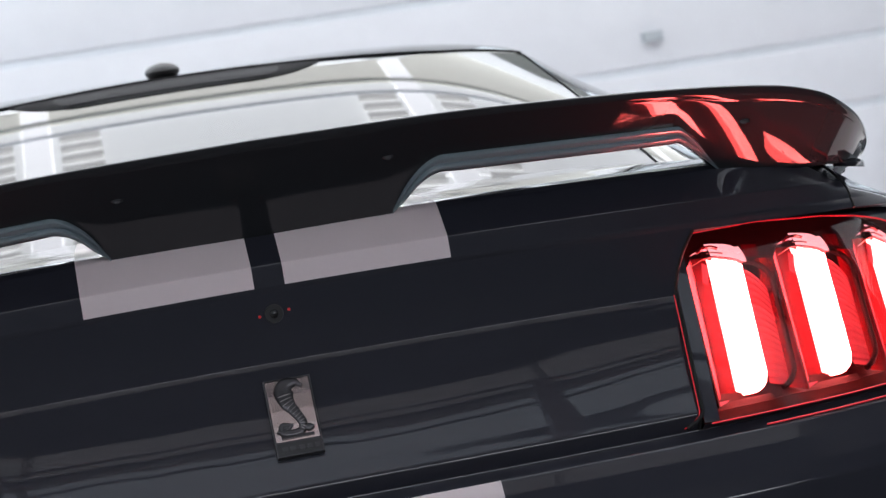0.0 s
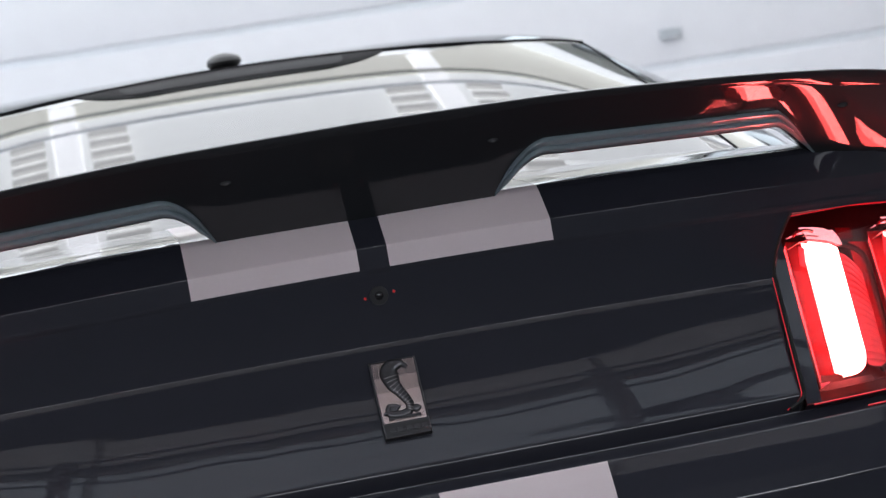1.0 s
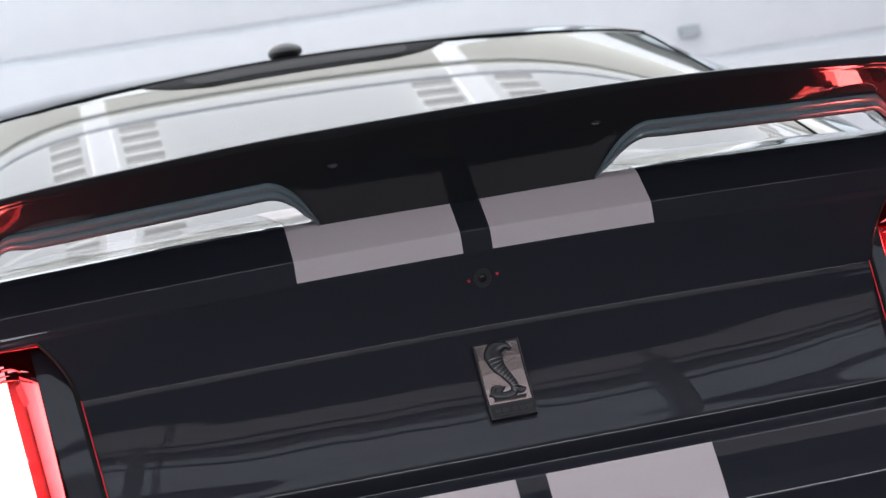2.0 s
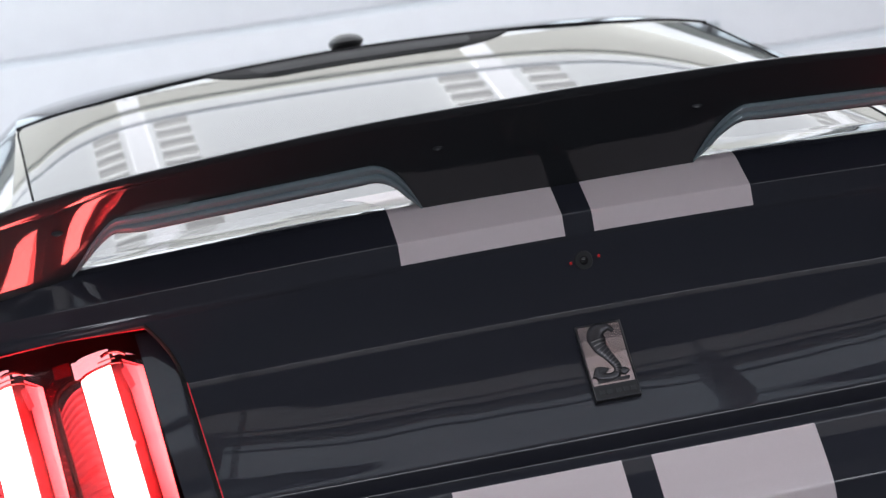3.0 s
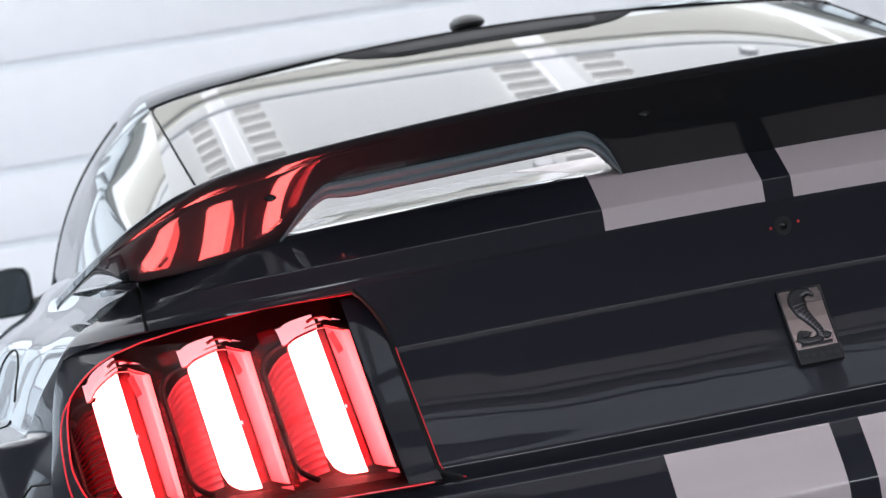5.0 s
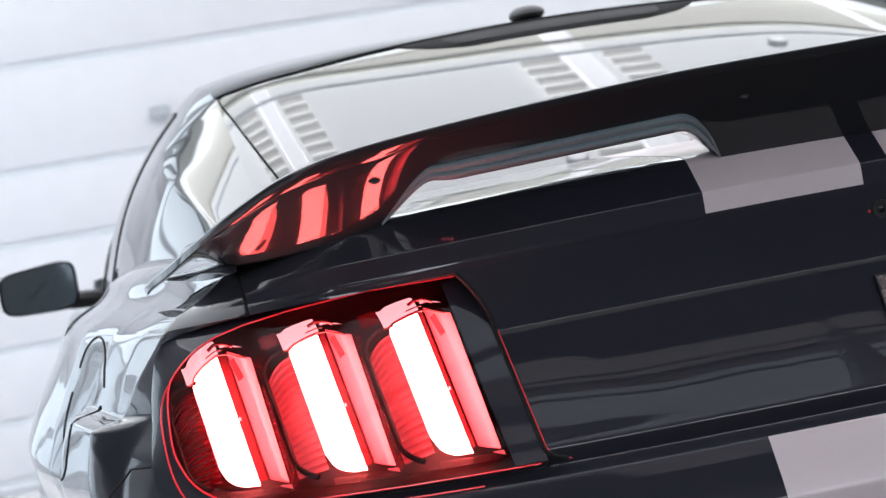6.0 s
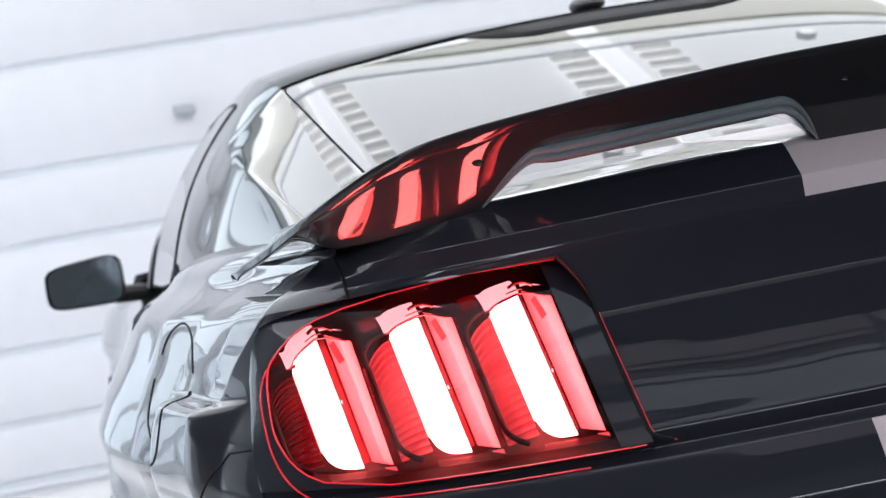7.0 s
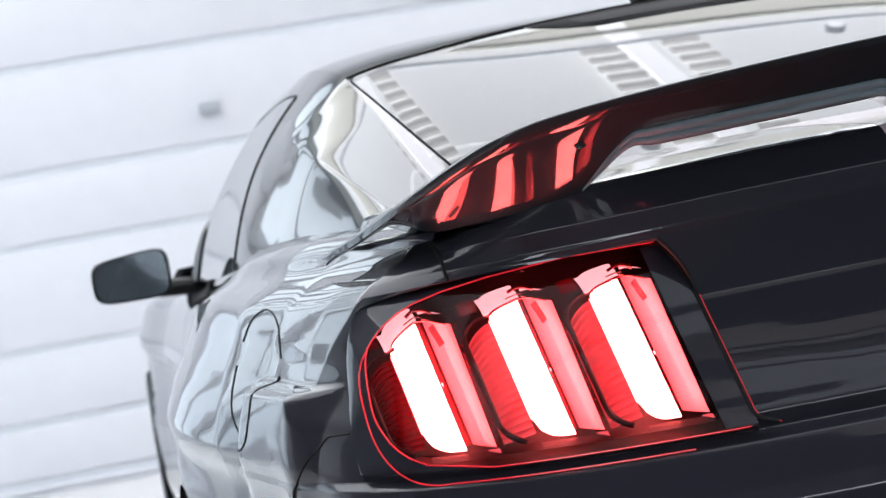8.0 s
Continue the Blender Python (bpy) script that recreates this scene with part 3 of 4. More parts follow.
rear_window = part("rear_window", grid(lambda y, q: cabin(head_y(y, abs(q * pane_edge(y)), 0.9, 1.275), q * pane_edge(y)), steps(0.42, 1.10, 24) + steps(1.10, 1.275, 24, 0.5)[1:], steps(-1, 1, 60)), GLASS, car, "tinted rear window mirroring the bright ceiling")
part("roof", grid(lambda y, q: cabin(head_y(y, abs(q), 2.15, 1.29), q), steps(1.29, 2.15, 40), steps(-0.6, 0.6, 40)), BOOSTED_PAINT, car, "dark car-paint roof with boosted mirroring of the white wall")
part("windshield", grid(cabin, steps(2.16, 3.4, 24), steps(-0.6, 0.6, 30)), SIDE_GLASS, car)
for s in (-1, 1):
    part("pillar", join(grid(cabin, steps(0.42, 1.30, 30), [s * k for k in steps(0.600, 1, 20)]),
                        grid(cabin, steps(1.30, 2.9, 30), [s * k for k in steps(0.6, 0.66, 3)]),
                        grid(cabin, steps(1.30, 1.598, 8), [s * k for k in steps(0.66, 1, 16)])), BOOSTED_PAINT, car, "dark car-paint roof pillar with boosted mirroring")
    part("side_window", grid(cabin, steps(1.602, 2.95, 30), [s * k for k in steps(0.665, 1, 14)]), SIDE_GLASS, car, "dark tinted side window")
    part("window_seal", tube([cabin(y, s * (pane_edge(y) + 0.002)) for y in steps(0.42, 1.10, 16) + steps(1.10, 1.275, 24, 0.5)[1:]], 0.002), BRAKE_BODY, rear_window)
    part("window_border", grid(lambda y, k: cabin(y, s * (pane_edge(y) + (0.600 - pane_edge(y)) * k)), steps(0.42, 1.10, 20) + steps(1.10, 1.288, 24, 0.5)[1:], steps(0, 1, 6)), BOOSTED_PAINT, rear_window, "dark corner beside the glass with boosted mirroring")
for s in (-1, 1):
    part("window_seal", tube([cabin(1.60, s * k) for k in steps(0.665, 0.995, 14)], 0.0028), TRIM, car)
    part("window_seal", tube([cabin(y, s * 0.665) for y in steps(1.60, 2.9, 24)], 0.0016), TRIM, car)
    part("mirror_sail", grid(lambda y, k: cabin(y, s * k) + Vector((s * 0.004, 0, 0)), steps(2.62, 2.93, 5), steps(0.84, 1.0, 5)), TRIM, car, "black mirror sail")
part("window_seal", tube([cabin(1.283 + 0.077 * arch(abs(q)), q) for q in steps(-0.599, 0.599, 60)], 0.0035), BRAKE_BODY, rear_window)

part("hood", grid(lambda y, q: Vector((q * 0.86 * (1 - max(0, (y - 3.6)) ** 2 * 0.15), y, 1.005 - 0.12 * (y - 3.2) - 0.03 * q * q)), steps(3.2, 4.55, 16), steps(-1, 1, 20)), PAINT, car, "dark glossy bonnet")
part("cabin_floor", box(-0.7, 0.7, 0.5, 3.3, 0.3, 0.36), CABIN, car)
part("parcel_shelf", box(-0.62, 0.62, 0.5, 1.3, 0.98, 1.0), CABIN, car)

# third brake lamp strip and aerial


def brake_strip(q, k, width=0.278, deep=0.112, lift=0.004, sharp=5):
    taper = max(0.0, 1 - abs(q) ** sharp)
    w = 0.6 * (q * width - 0.010) / 0.62
    return cabin(1.281 + 0.077 * arch(abs(w)) - k * deep * taper, w) + Vector((0, -0.004, lift * taper * min(1, 5 * k, 5 * (1 - k))))


brake = part("high_brake_lamp", grid(brake_strip, steps(-1, 1, 48), steps(0, 1, 8)), BRAKE_BODY, car, "unlit black high brake lamp strip")
part("brake_lens", grid(lambda q, k: brake_strip(q, 0.36 + 0.50 * k, 0.213, 0.112, 0.0052, 14), steps(-1, 1, 40), steps(0, 1, 4)), BRAKE_LENS, brake, "dull grey lens")
bm = bmesh.new()
bmesh.ops.create_uvsphere(bm, u_segments=24, v_segments=12, radius=1)
for v in bm.verts:
    v.co = Vector((-0.024 + v.co.x * 0.031 * (1 - 0.25 * v.co.y), 1.48 + v.co.y * 0.06, 1.4025 + max(-0.58, v.co.z) * 0.0165))
part("aerial", bm, TRIM, car, "small black roof aerial")

# ---------------------------------------------------------------- spoiler
foot_y = curve([(0, 0.030), (0.3, 0.038), (0.57, 0.070), (0.66, 0.092), (0.73, 0.13), (0.78, 0.19), (0.81, 0.27), (0.83, 0.38)])
tail_z = curve([(0, 1.246), (0.2, 1.2435), (0.39, 1.2345), (0.525, 1.2245), (0.625, 1.2125), (0.68, 1.198), (0.73, 1.173), (0.78, 1.138), (0.81, 1.111), (0.834, 1.086)])


def lid_z(x):
    return 1.136 - 0.043 * x * x


def ramp(t):
    t = min(1, max(0, t))
    return 0.55 * t + 0.45 * ease(t)


def wing_low(x):
    """Height of the blade's lower edge: on the lid at the pedestals, lifted over the two slots."""
    start, stop = (0.153, 0.500) if x > 0 else (0.166, 0.519)
    x = abs(x)
    lid = lid_z(x) - 0.004 - 0.003 * ease((x - 0.50) / 0.09) * (1 - ease((x - 0.735) / 0.035)) + 0.018 * ease((x - 0.74) / 0.04)
    slot = 1.201 - 0.042 * x
    k = (1 - (1 - min(1.0, max(0.0, (x - start) / 0.066))) ** 1.9) * (1 - ramp((x - stop) / 0.072))
    return min(lid + (slot - lid) * k, tail_z(x) - 0.012)


FACE = (0.04, 0.07, 0.09, 0.105, 0.12, 0.135, 0.15, 0.17, 0.25, 0.35, 0.5, 0.65, 0.8, 0.9, 0.96, 1.0)
SECTION = 18 + len(FACE)


def foot_shift(a):
    """The foot stands further forward on the lid's slope between the outer pedestals."""
    return 0.025 * (1 - ease((a - 0.47) / 0.15))


def wing(x, j):
    """Loop of the spoiler's section at x, j from 0 to SECTION - 1."""
    a = abs(x)
    tz, low = tail_z(a), wing_low(x)
    slant = 0.72 + 0.20 * ease((a - 0.28) / 0.22)
    back = 0.022 * ease((a - 0.58) / 0.2)
    ty = foot_y(a) - (tz - lid_z(a)) * slant - back
    fy = ty + back + (tz - low) * (slant + foot_shift(a) / (tz - lid_z(a)))
    twist = 0.035 * max(0.0, a - 0.50)
    ty, fy = ty + twist, fy - twist * min(1.0, 2.5 * (tz - low) / 0.1)
    thick = 0.215 + 0.06 * ease((a - 0.5) / 0.2)
    under = max(low, wing_low(math.copysign(a + 0.05 if a < 0.35 else a - 0.04, x))) if 0.09 < a < 0.64 else low
    f = min(1.0, max(0.0, (under - lid_z(a)) / 0.03))
    end = fy + 0.075 + (ty + back + thick - fy - 0.075) * f
    front = max(under + 0.004, tz - 0.05 + 0.02 * ease((a - 0.6) / 0.15))
    loop = [(ty + 0.012, tz + 0.0005), (ty + 0.0008, tz - 0.0005), (ty, tz - 0.0015), (ty + 0.002, tz - 0.008)]
    f = min(1.0, max(0.0, (low - lid_z(a)) / 0.03))
    ey, ez = fy - 0.0036 * f, low + 0.0040 * f
    groove = 0.0008 * ease((a - 0.40) / 0.12)
    for k in FACE:
        dip = groove * math.exp(-((k - 0.12) / 0.022) ** 2)
        loop.append((ty + 0.002 + (ey - ty - 0.002) * k + dip, tz - 0.008 + (ez - tz + 0.008) * k))
    bead = f * (1 - 0.5 * ease((a - 0.485) / 0.07)) * (0.8 + 0.2 * ease((a - 0.165) / 0.08))
    for k in range(9):
        w = math.pi * k / 8
        loop.append((ey + (0.008 * k / 8 - 0.0055 * abs(math.sin(2 * w))) * bead + 0.0003 * k, ez - 0.0190 * bead * k / 8 - 0.0002 * k))
    loop += [(ey + 0.025, ez - 0.0195 * bead), (end, under - 0.006 * (1 - f) - 0.014 * bead), (end + 0.01, 0.5 * (under + front)), (end, front)]
    y, z = loop[j % len(loop)]
    return Vector((x, y, z))


wing_x = sorted({round(s * x, 5) for s in (-1, 1) for x in steps(0, 0.15, 6) + steps(0.15, 0.24, 24) + steps(0.24, 0.48, 10) + steps(0.48, 0.58, 16) + steps(0.58, 0.834, 40)})
verts, faces = grid(wing, wing_x, range(SECTION))
verts, faces = list(verts), list(faces)
faces.append(tuple(range(SECTION - 1)))
faces.append(tuple(len(verts) - SECTION + k for k in range(SECTION - 1)))
# teal reflections of the slot lip put into its base colour
LIP = material("lip_reflection_teal", (0.165, 0.21, 0.23), 0.12, 0.0, 1.0, 0.08, 200)
SPOILER = material("spoiler_gloss", (0.021, 0.0225, 0.025), 0.03, ior=1.43)
spoiler = part("spoiler", (verts, faces), SPOILER, car, "gloss black pedestal spoiler with two slots", angle=50)

for s in (-1, 1):
    part("slot_lip", grid(lambda x, j: wing(s * x, j) + Vector((0, -0.0006, 0)), steps(0.158, 0.24, 24) + steps(0.24, 0.48, 10)[1:] + steps(0.48, 0.574, 18)[1:], range(len(FACE) + 3, len(FACE) + 14)), LIP, spoiler, "rounded lip round the slot, teal reflections in its colour")
    def end_piece(k, w):
        fat = (1 - k) ** 0.7 * min(1.0, (k * 7) ** 0.5)
        a = math.pi * w
        return Vector((s * (0.748 + 0.072 * k - 0.023 * fat * math.cos(a)), 0.122 + 0.335 * k, 1.097 - 0.008 * k + 0.013 * fat * math.sin(a) ** 0.3 + 0.004 * fat * math.cos(a)))
    part("spoiler_end", grid(end_piece, steps(0, 1, 32), steps(0, 1, 18)), PAINT, car, "tapered dark end piece of the spoiler")

for x, z in ((-0.582, 1.180), (0.582, 1.180), (-0.153, 1.206), (0.153, 1.206)):
    a = abs(x)
    y = foot_y(a) - (z - lid_z(a)) * (0.72 + 0.20 * ease((a - 0.28) / 0.22))
    y += foot_shift(a) * (tail_z(a) - z) / (tail_z(a) - lid_z(a))
    bm = bmesh.new()
    bmesh.ops.create_uvsphere(bm, u_segments=14, v_segments=8, radius=0.0075)
    for v in bm.verts:
        v.co = pose(x, y + 0.001, z - 0.001, 45, 0, 0) @ Vector((v.co.x, v.co.y, v.co.z * 0.35))
    part("screw_head", bm, SPOILER, spoiler)

# ---------------------------------------------------------------- tail lamps


def lamp_pt(s, x, z, depth=0.0):
    """A point of the lamp at |x|, height z, set back by depth."""
    y = 0.001 + (z - 0.957) * 0.67 + DEPTH * (1 - (1 - min(0.98, x / 0.96) ** POWER) ** (1 / POWER))
    return Vector((s * x, y + depth, z))


LEAN = 0.122
BARS = (0.540, 0.655, 0.770)
Z0, Z1 = 0.846, 1.053


# outer edge of the lamp's opening by height: a falling shoulder above, a round corner below
lamp_edge = curve([(0.846, 0.740), (0.852, 0.797), (0.862, 0.8205), (0.883, 0.838), (0.912, 0.846), (0.945, 0.844), (0.978, 0.8376), (0.994, 0.826), (1.018, 0.796), (1.032, 0.760), (1.0457, 0.682), (1.053, 0.600)])


def lamp(s):
    def lens(q, k, depth=0.0):
        z = Z0 + k * (Z1 - Z0)
        x0, x1 = lamp_in(z), lamp_edge(z)
        return lamp_pt(s, x0 + q * (x1 - x0), z, depth)

    house = part("tail_lamp", join(grid(lambda q, k: lens(q, k, 0.075), steps(0, 1, 24), steps(0, 1, 20)),
                                   grid(lambda q, d: lens(q, 0, d), steps(0, 1, 24), steps(0, 0.075, 3)),
                                   grid(lambda q, d: lens(q, 1, d), steps(0, 1, 24), steps(0, 0.075, 3)),
                                   grid(lambda k, d: lens(0, k, d), steps(0, 1, 20), steps(0, 0.075, 3)),
                                   grid(lambda k, d: lens(1, k, d), steps(0, 1, 24), steps(0, 0.075, 3))), LAMP_RED, car, "lit red tail lamp with three upright light bars")
    for i, x in enumerate(BARS):
        def at(u, z, depth):
            return lamp_pt(s, x + u + (0.0 if s < 0 else -0.016) + LEAN * (z - 0.94), z, depth)
        lo, hi, rise = (0.866, 1.006, 0.013), (0.866, 0.999, 0.014), (0.864, 0.974, 0.030)
        lo, hi, rise = (lo, hi, rise)[i]
        wide = 0.0365

        def crest(u):
            return hi + rise * max(0.0, 1 - max(u, 0.0) / wide) ** 0.6 - 0.35 * max(0.0, -u - 0.012)

        def heel(u):
            k = max(0.0, (u - wide * 0.35) / (wide * 0.65))
            return lo + 0.020 * (1 - math.sqrt(max(0.0, 1 - k * k)))
        part("light_bar", grid(lambda u, k: at(u, heel(u) + (crest(u) - heel(u)) * k, 0.010), steps(0, wide, 12), steps(0, 1, 12)), BAR, house, "glowing white-hot light bar")
        top = hi + rise
        part("bar_side", join(grid(lambda q, k: at(0.0, lo + 0.002 + (top - lo - 0.004) * k, 0.0101 + 0.026 * q), steps(0, 1, 2), steps(0, 1, 8)),
                              grid(lambda q, k: at(wide + 0.0004, heel(wide) + (hi - 0.004 - heel(wide)) * k, 0.011 + 0.010 * q), steps(0, 1, 2), steps(0, 1, 8))), BAR_SIDE, house, "glowing side of the light bar")
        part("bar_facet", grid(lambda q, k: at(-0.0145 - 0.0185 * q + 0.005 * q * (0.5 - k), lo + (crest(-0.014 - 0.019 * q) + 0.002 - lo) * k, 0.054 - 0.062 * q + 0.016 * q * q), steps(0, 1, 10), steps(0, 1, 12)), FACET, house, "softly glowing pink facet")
        part("bar_web", join(grid(lambda q, k: at(-0.0345 - 0.010 * q + 0.005 * (0.5 - k), lo - 0.008 + (top - lo + 0.002) * k, 0.009 + 0.04 * q), steps(0, 1, 4), steps(0, 1, 8)),
                             grid(lambda q, k: at(-0.0012 - 0.012 * q, lo + (top - lo) * k, 0.037 + 0.018 * q), steps(0, 1, 3), steps(0, 1, 8))), TROUGH, house, "deep red side of the bar")
        part("bar_ribs", grid(lambda q, k: at(wide + 0.002 + 0.033 * q, lo + 0.010 * (1 - q) - 0.004 + (hi - lo - 0.012 - 0.020 * q * q) * k, 0.014 + 0.022 * q + 0.0030 * abs(math.sin(k * 50))), steps(0, 1, 6), steps(0, 1, 128)), TROUGH if i == 2 else RIB, house, "ribbed red reflector")
        part("bar_ridge", tube([at(wide - 0.006 + 0.042 * math.sin(a), hi - 0.026 + 0.030 * math.cos(a), 0.012) for a in steps(0, math.pi / 2, 12)]
                               + [at(wide + 0.036, hi - 0.026 - (hi - lo - 0.046) * k, 0.012) for k in steps(0.1, 1, 6)]
                               + [at(wide + 0.036 - 0.040 * (1 - math.cos(a)), lo + 0.020 - 0.024 * math.sin(a), 0.012) for a in steps(0.15, 1.05, 7)], 0.0034, 8), LAMP_RED, house, "dark arched ridge")
        part("bar_cap", grid(lambda q, k: at(wide + 0.006 - (wide + 0.008) * q, crest(wide + 0.006 - (wide + 0.008) * q) + 0.0035 - 0.10 * max(0.0, wide * 0.15 - (wide + 0.008) * q) + (0.017 - 0.004 * q) * k, 0.006 + 0.020 * k * k), steps(0, 1, 14), steps(0, 1, 6)), CAP, house, "pinkish curved reflector with its shine put in as glow")
        part("cap_rim", tube([at(wide + 0.004 - (wide + 0.034) * q, crest(wide + 0.004 - (wide + 0.034) * q) + 0.0022, 0.004) for q in steps(0, 1, 14)], 0.0010, 5), TROUGH, house, "thin red rim")
        part("cap_shard", tube([at(0.008 - 0.028 * q, crest(0.008 - 0.028 * q) + 0.0125 + 0.002 * math.sin(3.1 * q), 0.004) for q in steps(0, 1, 8)], 0.0021, 6), TROUGH, house, "dark curved rib over the bar")
        part("cap_shard", tube([at(0.013 - 0.020 * q, crest(0.013 - 0.020 * q) + 0.0075, 0.003) for q in steps(0, 1, 8)], 0.0009, 6), LAMP_DARK, house, "dark curved rib over the bar")
        # glint put in as a small self-glowing facet
        part("bar_glint", grid(lambda q, k: at(-0.006 - 0.024 * q, crest(-0.006 - 0.024 * q) + 0.010 + 0.004 * q + 0.004 * k * (1 - q), 0.004), steps(0, 1, 4), steps(0, 1, 2)), GLINT, house, "bright corner glint put in as glow")
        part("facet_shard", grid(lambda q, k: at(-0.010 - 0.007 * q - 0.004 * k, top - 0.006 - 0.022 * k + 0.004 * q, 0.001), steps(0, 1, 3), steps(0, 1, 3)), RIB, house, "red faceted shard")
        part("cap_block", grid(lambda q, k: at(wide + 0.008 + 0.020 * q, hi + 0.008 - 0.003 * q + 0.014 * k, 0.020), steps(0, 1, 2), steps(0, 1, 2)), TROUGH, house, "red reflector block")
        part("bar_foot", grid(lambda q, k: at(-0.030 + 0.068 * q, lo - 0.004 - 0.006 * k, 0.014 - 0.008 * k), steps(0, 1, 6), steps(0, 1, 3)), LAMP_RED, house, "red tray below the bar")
        part("foot_glint", grid(lambda q, k: at(-0.020 - 0.012 * q, lo - 0.001 - 0.005 * k * (0.2 + 0.8 * q), 0.004), steps(0, 1, 3), steps(0, 1, 2)), FACET, house, "pale corner glint given a glow")
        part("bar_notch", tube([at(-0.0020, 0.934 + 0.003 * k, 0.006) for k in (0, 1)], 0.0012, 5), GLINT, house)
    part("lamp_inner_trim", grid(lambda z, q: lamp_pt(s, lamp_in(z) + q * (BARS[0] - (0.036 if s < 0 else 0.054) + LEAN * (z - 0.94) - lamp_in(z)), z, -0.003), steps(Z0 + 0.002, Z1 - 0.004, 24), steps(0, 1, 8)), PAINT, house, "dark glossy inner trim")
    glass_ob = part("lens", grid(lambda q, k: lens(q, k, -0.001), steps(0, 1, 24), steps(0, 1, 20)), LENS, house, "clear glossy lens")
    glass_ob.visible_shadow = False
    def seam(k, off):
        z = Z0 + k * (Z1 - Z0)
        return lamp_pt(s, lamp_in(z) - off - 0.022 * max(0.0, (0.07 - k) / 0.07) ** 2, z, -0.003)

    rim = [lens(q, 0, -0.002) for q in steps(0.03, 1, 24)] + [lens(1, k, -0.002) for k in steps(0, 1, 24)[1:]] + [lens(q, 1, -0.002) for q in steps(1, 0.04, 24)[1:]]
    part("red_edge_line", tube(rim, 0.0011, 5), EDGE, house, "thin glowing line for the lamp's red reflection")
    part("lens_seal", tube([seam(k, 0.0) for k in steps(1, 0, 40)], 0.0026, 8), SEAM, house, "black rubber seal beside the lens")
    part("red_edge_line", tube([seam(k, 0.0034) for k in steps(1, 0, 40)], 0.0007, 5), EDGE, house, "thin glowing line for the lamp's red reflection")
    # second line round the opening's lower outer corner: lamp reflection as a glowing tube
    second = [lamp_pt(s, x, 0.833, 0.002) for x in steps(0.53, 0.785, 18)]
    for a in steps(0.02, 1.0, 24):
        a = (-90 + 138 * a) * math.pi / 180
        second.append(lamp_pt(s, 0.79 + 0.064 * abs(math.cos(a)) ** (1 / 1.3), 0.915 + math.copysign(0.082 * abs(math.sin(a)) ** (1 / 1.3), a), -0.003))
    part("red_edge_line", tube(second, 0.0011, 5), EDGE, house, "thin glowing line for the lamp's red reflection")
    # painted surround between the lens, the lid and the corner of the car
    def corner(z):
        v = min(LID_LOW, max(LAMP_TOP, row_at(z)))
        return rear(v, s * 0.9 * half_width(row_z(v)))

    def blend(p, q, k):
        return p + (q - p) * k

    part("lamp_surround", join(
        grid(lambda z, k: blend(lamp_pt(s, lamp_edge(z) + k * (0.88 - lamp_edge(z)), z), corner(z), ease(k)), steps(Z0, Z1, 30), steps(0, 1, 10)),
        grid(lambda q, k: blend(blend(lamp_pt(s, lamp_edge(Z1) + q * (0.88 - lamp_edge(Z1)), Z1), corner(Z1), ease(q)), rear(LAMP_TOP, s * (lamp_edge(Z1) + q * (0.9 * half_width(row_z(LAMP_TOP)) - lamp_edge(Z1)))), k), steps(0, 1, 10), steps(0, 1, 3)),
        grid(lambda q, k: blend(lamp_pt(s, lamp_in(Z0) + q * (0.87 - lamp_in(Z0)), Z0), rear(LID_LOW, s * (lamp_in(Z0) + q * (0.87 - lamp_in(Z0)))), k), steps(0, 1, 24), steps(0, 1, 3))), PAINT, car, "dark glossy lamp surround", angle=60)
    # painted surround over the lens, blackened so no red lamp light shows
    part("blackened_strip", grid(lambda q, k: blend(lamp_pt(s, lamp_in(Z1) + q * (lamp_edge(Z1) - lamp_in(Z1)), Z1), rear(LAMP_TOP, s * (lamp_in(Z1) + q * (lamp_edge(Z1) - lamp_in(Z1)))), k), steps(0, 1, 24), steps(0, 1, 3)), SEAM, house, "strip of the lamp surround, blackened against red light")
    return house


for s in (-1, 1):
    lamp(s)

# ---------------------------------------------------------------- badge and rear camera


def on_lid(x, z, off):
    lo, hi = 13.0, 17.5
    for _ in range(30):
        mid = (lo + hi) / 2
        lo, hi = (mid, hi) if row_z(mid) > z else (lo, mid)
    p, a = rear(lo, x), rear(lo + 0.05, x)
    n = (a - p).cross(Vector((1, 0, 0))).normalized()
    if n.y > 0:
        n = -n
    return p + off * n


def plate(x0, x1, z0, z1, a, b, n=4):
    """A raised slab on the lid between two offsets."""
    xs, zs = steps(x0, x1, n), steps(z0, z1, n)
    return join(grid(lambda x, z: on_lid(x, z, b), xs, zs),
                *[grid(lambda x, k: on_lid(x, z, a + (b - a) * k), xs, (0, 1)) for z in (z0, z1)],
                *[grid(lambda z, k: on_lid(x, z, a + (b - a) * k), zs, (0, 1)) for x in (x0, x1)])


badge = part("badge", plate(-0.0265, 0.0265, 0.890, 0.9725, 0.0, 0.006), PEWTER, decklid, "small upright chrome badge with a dark curled relief", False)
part("badge_field", plate(-0.0245, 0.0245, 0.9055, 0.9705, 0.006, 0.0066), CHROME, badge, "bright chrome field", False)
part("badge_band", plate(-0.0245, 0.0245, 0.892, 0.904, 0.006, 0.0063), TRIM, badge, "dark band with plain raised bars", False)
for k in range(5):
    x = -0.0195 + k * 0.0087 + (0.002 if k > 1 else 0)
    part("band_bar", plate(x, x + 0.0058, 0.8955, 0.9000, 0.0063, 0.0068, 1), PEWTER, badge, "", False)
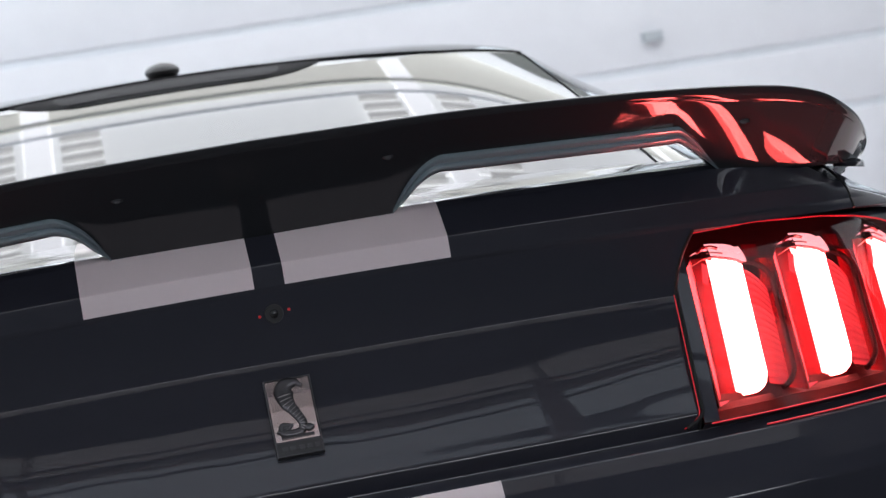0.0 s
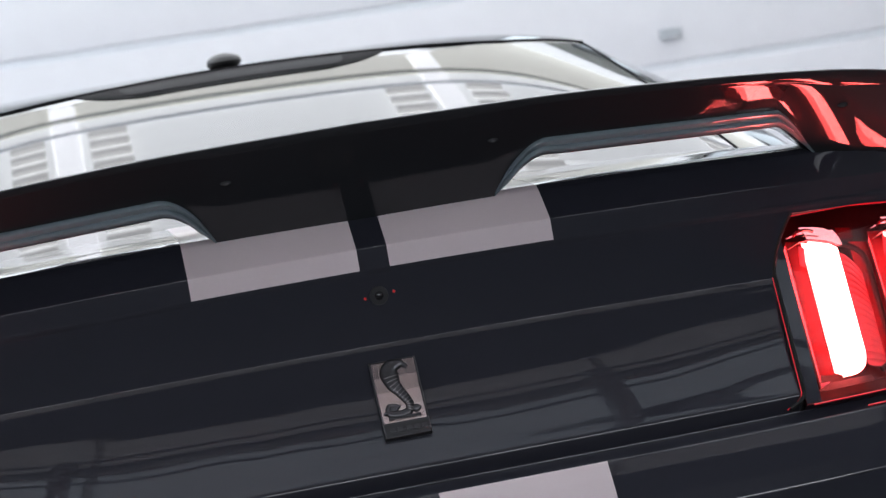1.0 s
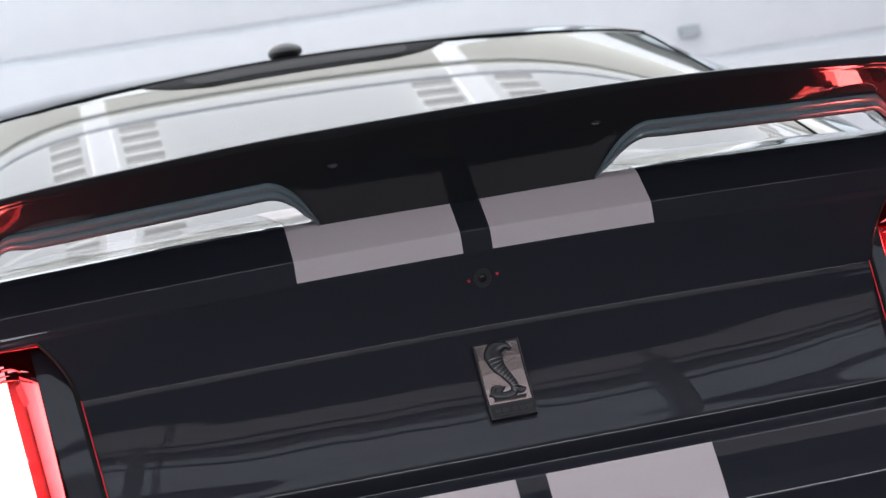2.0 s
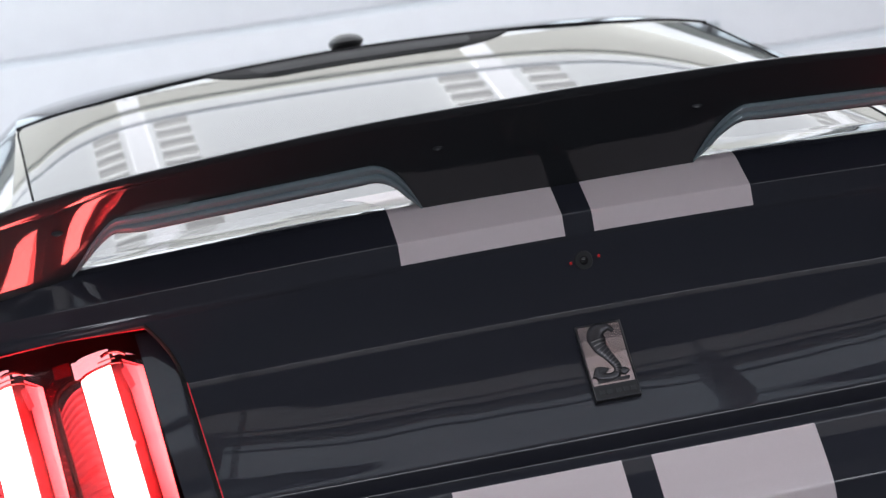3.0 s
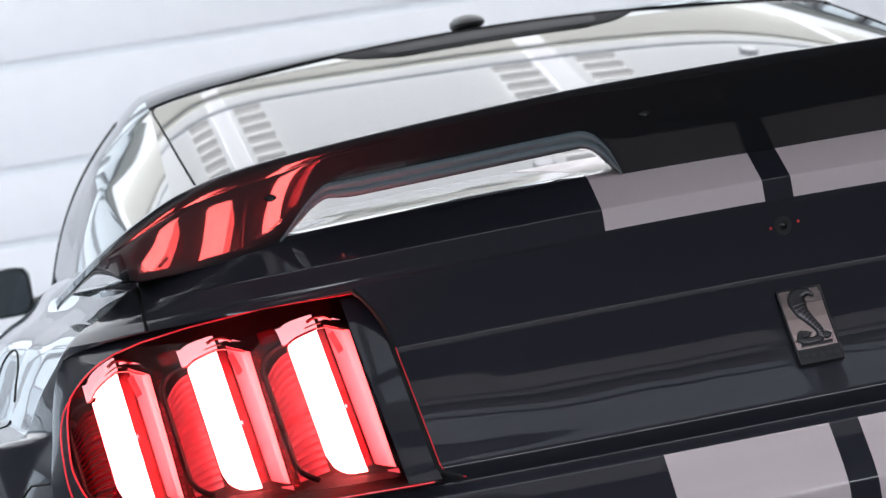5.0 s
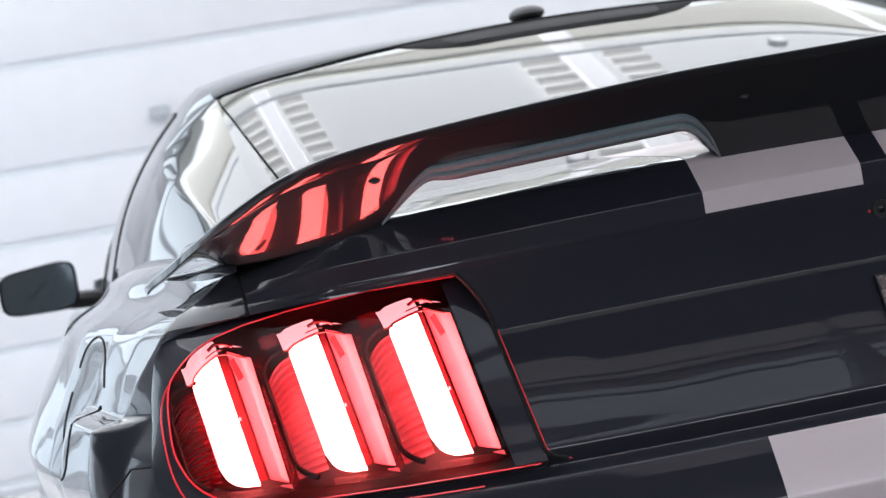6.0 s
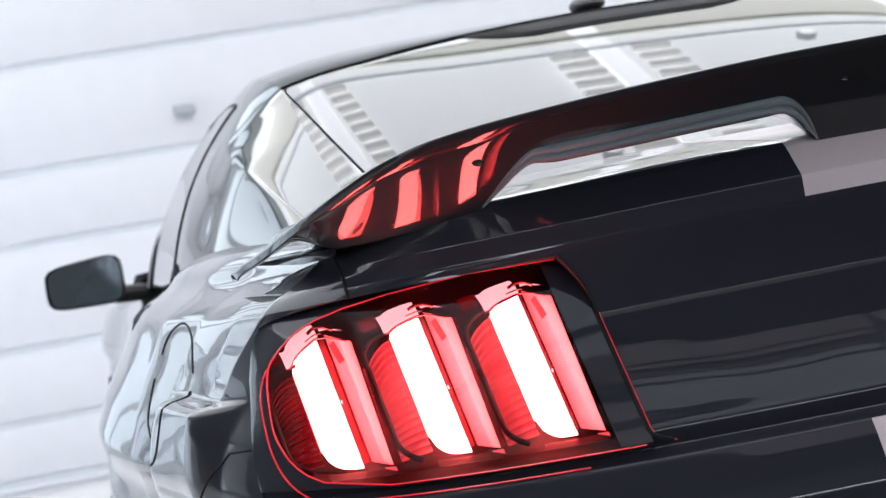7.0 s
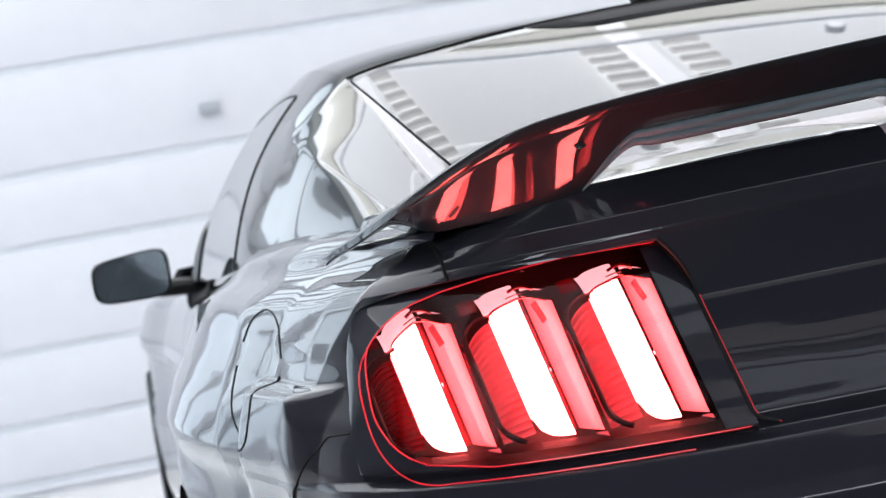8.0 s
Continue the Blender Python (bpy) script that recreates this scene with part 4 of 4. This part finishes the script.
curl = [(0.0155, 0.9610), (0.0085, 0.9665), (0.0, 0.9655), (-0.0060, 0.9570), (-0.0045, 0.9470), (0.0005, 0.9380), (0.0055, 0.9300), (0.0090, 0.9225),
        (0.0075, 0.9160), (-0.001, 0.9125), (-0.0110, 0.9130), (-0.0165, 0.9165), (-0.0135, 0.9225), (-0.005, 0.9220)]
cx, cz = curve([(i, p[0]) for i, p in enumerate(curl)]), curve([(i, p[1]) for i, p in enumerate(curl)])
fat = curve([(0, 0.0024), (1, 0.0046), (2, 0.0078), (3.0, 0.0112), (3.9, 0.0092), (5.2, 0.0062), (8, 0.0046), (11, 0.0040), (13, 0.0016)])


def curl_pt(t, w):
    d = Vector((cx(t + 0.05) - cx(t - 0.05), 0, cz(t + 0.05) - cz(t - 0.05)))
    d = d.normalized() if d.length > 1e-9 else Vector((1, 0, 0))
    f = fat(t)
    return on_lid(cx(t) - d.z * f * math.cos(math.pi * w), cz(t) + d.x * f * math.cos(math.pi * w), 0.0066 + 0.0032 * math.sin(math.pi * w))


part("relief", grid(curl_pt, steps(0, 13, 80), steps(0, 1, 8)), PEWTER, badge, "dark curled relief")
for k in range(12):
    t = 3.4 + k * 0.42
    part("relief_ridge", tube([curl_pt(t, w) + Vector((0, -0.0003, 0)) for w in (0.25, 0.4, 0.5, 0.6, 0.75)], 0.0005, 5), CHROME_DULL, badge)
part("relief", grid(lambda q, w: on_lid(0.009 + 0.012 * q, 0.9165 + 0.0045 * math.cos(math.pi * w) * math.sin(math.pi * (0.08 + 0.84 * q)), 0.0066 + 0.0028 * math.sin(math.pi * w)), steps(0, 1, 8), steps(0, 1, 6)), PEWTER, badge, "dark curled relief")
part("relief", grid(lambda q, w: on_lid(-0.0225 + 0.021 * q, 0.9150 + 0.0065 * q + 0.0048 * math.cos(math.pi * w) * math.sin(math.pi * (0.05 + 0.9 * q)), 0.0066 + 0.0026 * math.sin(math.pi * w)), steps(0, 1, 10), steps(0, 1, 6)), PEWTER, badge, "dark curled relief")
part("badge_rim", tube([on_lid(x, z, 0.0062) for x, z in ((-0.0262, 0.8903), (0.0262, 0.8903), (0.0262, 0.9722), (-0.0262, 0.9722))], 0.0006, 5, True), CHROME_DULL, badge, "thin bright rim")
part("relief_base", plate(-0.018, 0.019, 0.9080, 0.9105, 0.0066, 0.0085, 2), PEWTER, badge, "", False)

bm = bmesh.new()
bmesh.ops.create_cone(bm, segments=28, radius1=0.0125, radius2=0.0105, depth=0.006, cap_ends=True, matrix=pose(0, 0.0205, 1.048, 90, 0, 0))
eye = part("rear_camera", bm, TRIM, decklid, "small round black rear camera", angle=30)
bm = bmesh.new()
bmesh.ops.create_uvsphere(bm, u_segments=16, v_segments=8, radius=0.006, matrix=pose(0, 0.0205, 1.048))
part("camera_lens", bm, BLACK_GLOSS, eye)
# two small red dots with a glow of their own
for s, z in ((-1, 1.0475), (1, 1.0505)):
    bm = bmesh.new()
    bmesh.ops.create_uvsphere(bm, u_segments=8, v_segments=6, radius=0.0018, matrix=pose(s * 0.0170, 0.013, z))
    part("red_dot", bm, RED_DOT, eye, "tiny red glint")

# ---------------------------------------------------------------- mirrors and wheels
for s in (-1, 1):
    def shell(q, k, grow=1.0):
        w = 2 * math.pi * q
        cx, cz = s * 0.997, 0.995
        r = 1 / (abs(math.cos(w)) ** 5 + abs(math.sin(w)) ** 5) ** 0.2
        f = grow * (1 - 0.55 * k ** 2)
        return Vector((cx + s * 0.093 * r * math.cos(w) * f, 2.744 + 0.13 * k, cz + (0.056 - 0.006 * math.cos(w)) * r * math.sin(w) * f - 0.004 * math.cos(w)))
    m = part("door_mirror", join(grid(shell, steps(0, 1, 32), steps(0, 1, 8)), grid(lambda q, k: shell(q, 1, 1 - k), steps(0, 1, 32), (0, 0.999))), TRIM, car, "black door mirror on a short stalk")
    part("mirror_glass", grid(lambda q, k: shell(q, 0.02, 0.93 * (1 - k)), steps(0, 1, 32), (0, 0.999)), MIRROR, m)
    part("stalk", tube([(s * 0.93, 2.80, 0.955), (s * 0.87, 2.82, 0.95), (s * 0.80, 2.82, 0.93)], 0.022, 10), TRIM, m)
    for wy in WHEELS:
        wheel = new("wheel")
        wheel.parent = car
        prof = [(0.24, -0.12), (0.32, -0.125), (0.34, -0.10), (0.345, 0), (0.34, 0.10), (0.32, 0.125), (0.24, 0.12)]
        part("tyre", grid(lambda q, j: Vector((s * (0.84 + prof[j][1]), wy + prof[j][0] * math.cos(q), 0.345 + prof[j][0] * math.sin(q))), steps(0, 2 * math.pi, 48), range(7)), RUBBER, wheel)
        spokes = [grid(lambda q, j: Vector((s * (0.90 - 0.03 * j), wy + (0.24 - 0.02 * j) * math.cos(q), 0.345 + (0.24 - 0.02 * j) * math.sin(q))), steps(0, 2 * math.pi, 40), range(3))]
        for k in range(5):
            w = 2 * math.pi * k / 5
            c, d = math.cos(w), math.sin(w)
            spokes.append(([Vector((s * 0.92, wy + c * r - d * t, 0.345 + d * r + c * t)) for r, t in ((0.02, -0.02), (0.235, -0.035), (0.235, 0.035), (0.02, 0.02))], [(0, 1, 2, 3)]))
        part("rim", join(*spokes), ALLOY, wheel)

# ---------------------------------------------------------------- small boxes on the far wall
BOX_GREY = material("grey_box_plastic", (0.40, 0.43, 0.46), 0.5, 0, 0, 0.05, 60)
for x, z in ((-0.43, 1.475), (2.29, 1.456)):
    junction = part("junction_box", box(x - 0.044, x + 0.044, 6.385, 6.4355, z - 0.022, z + 0.022, 0.006), BOX_GREY)
    tagged(junction, "small grey junction box on the white wall", "junction box", "wall boxes")
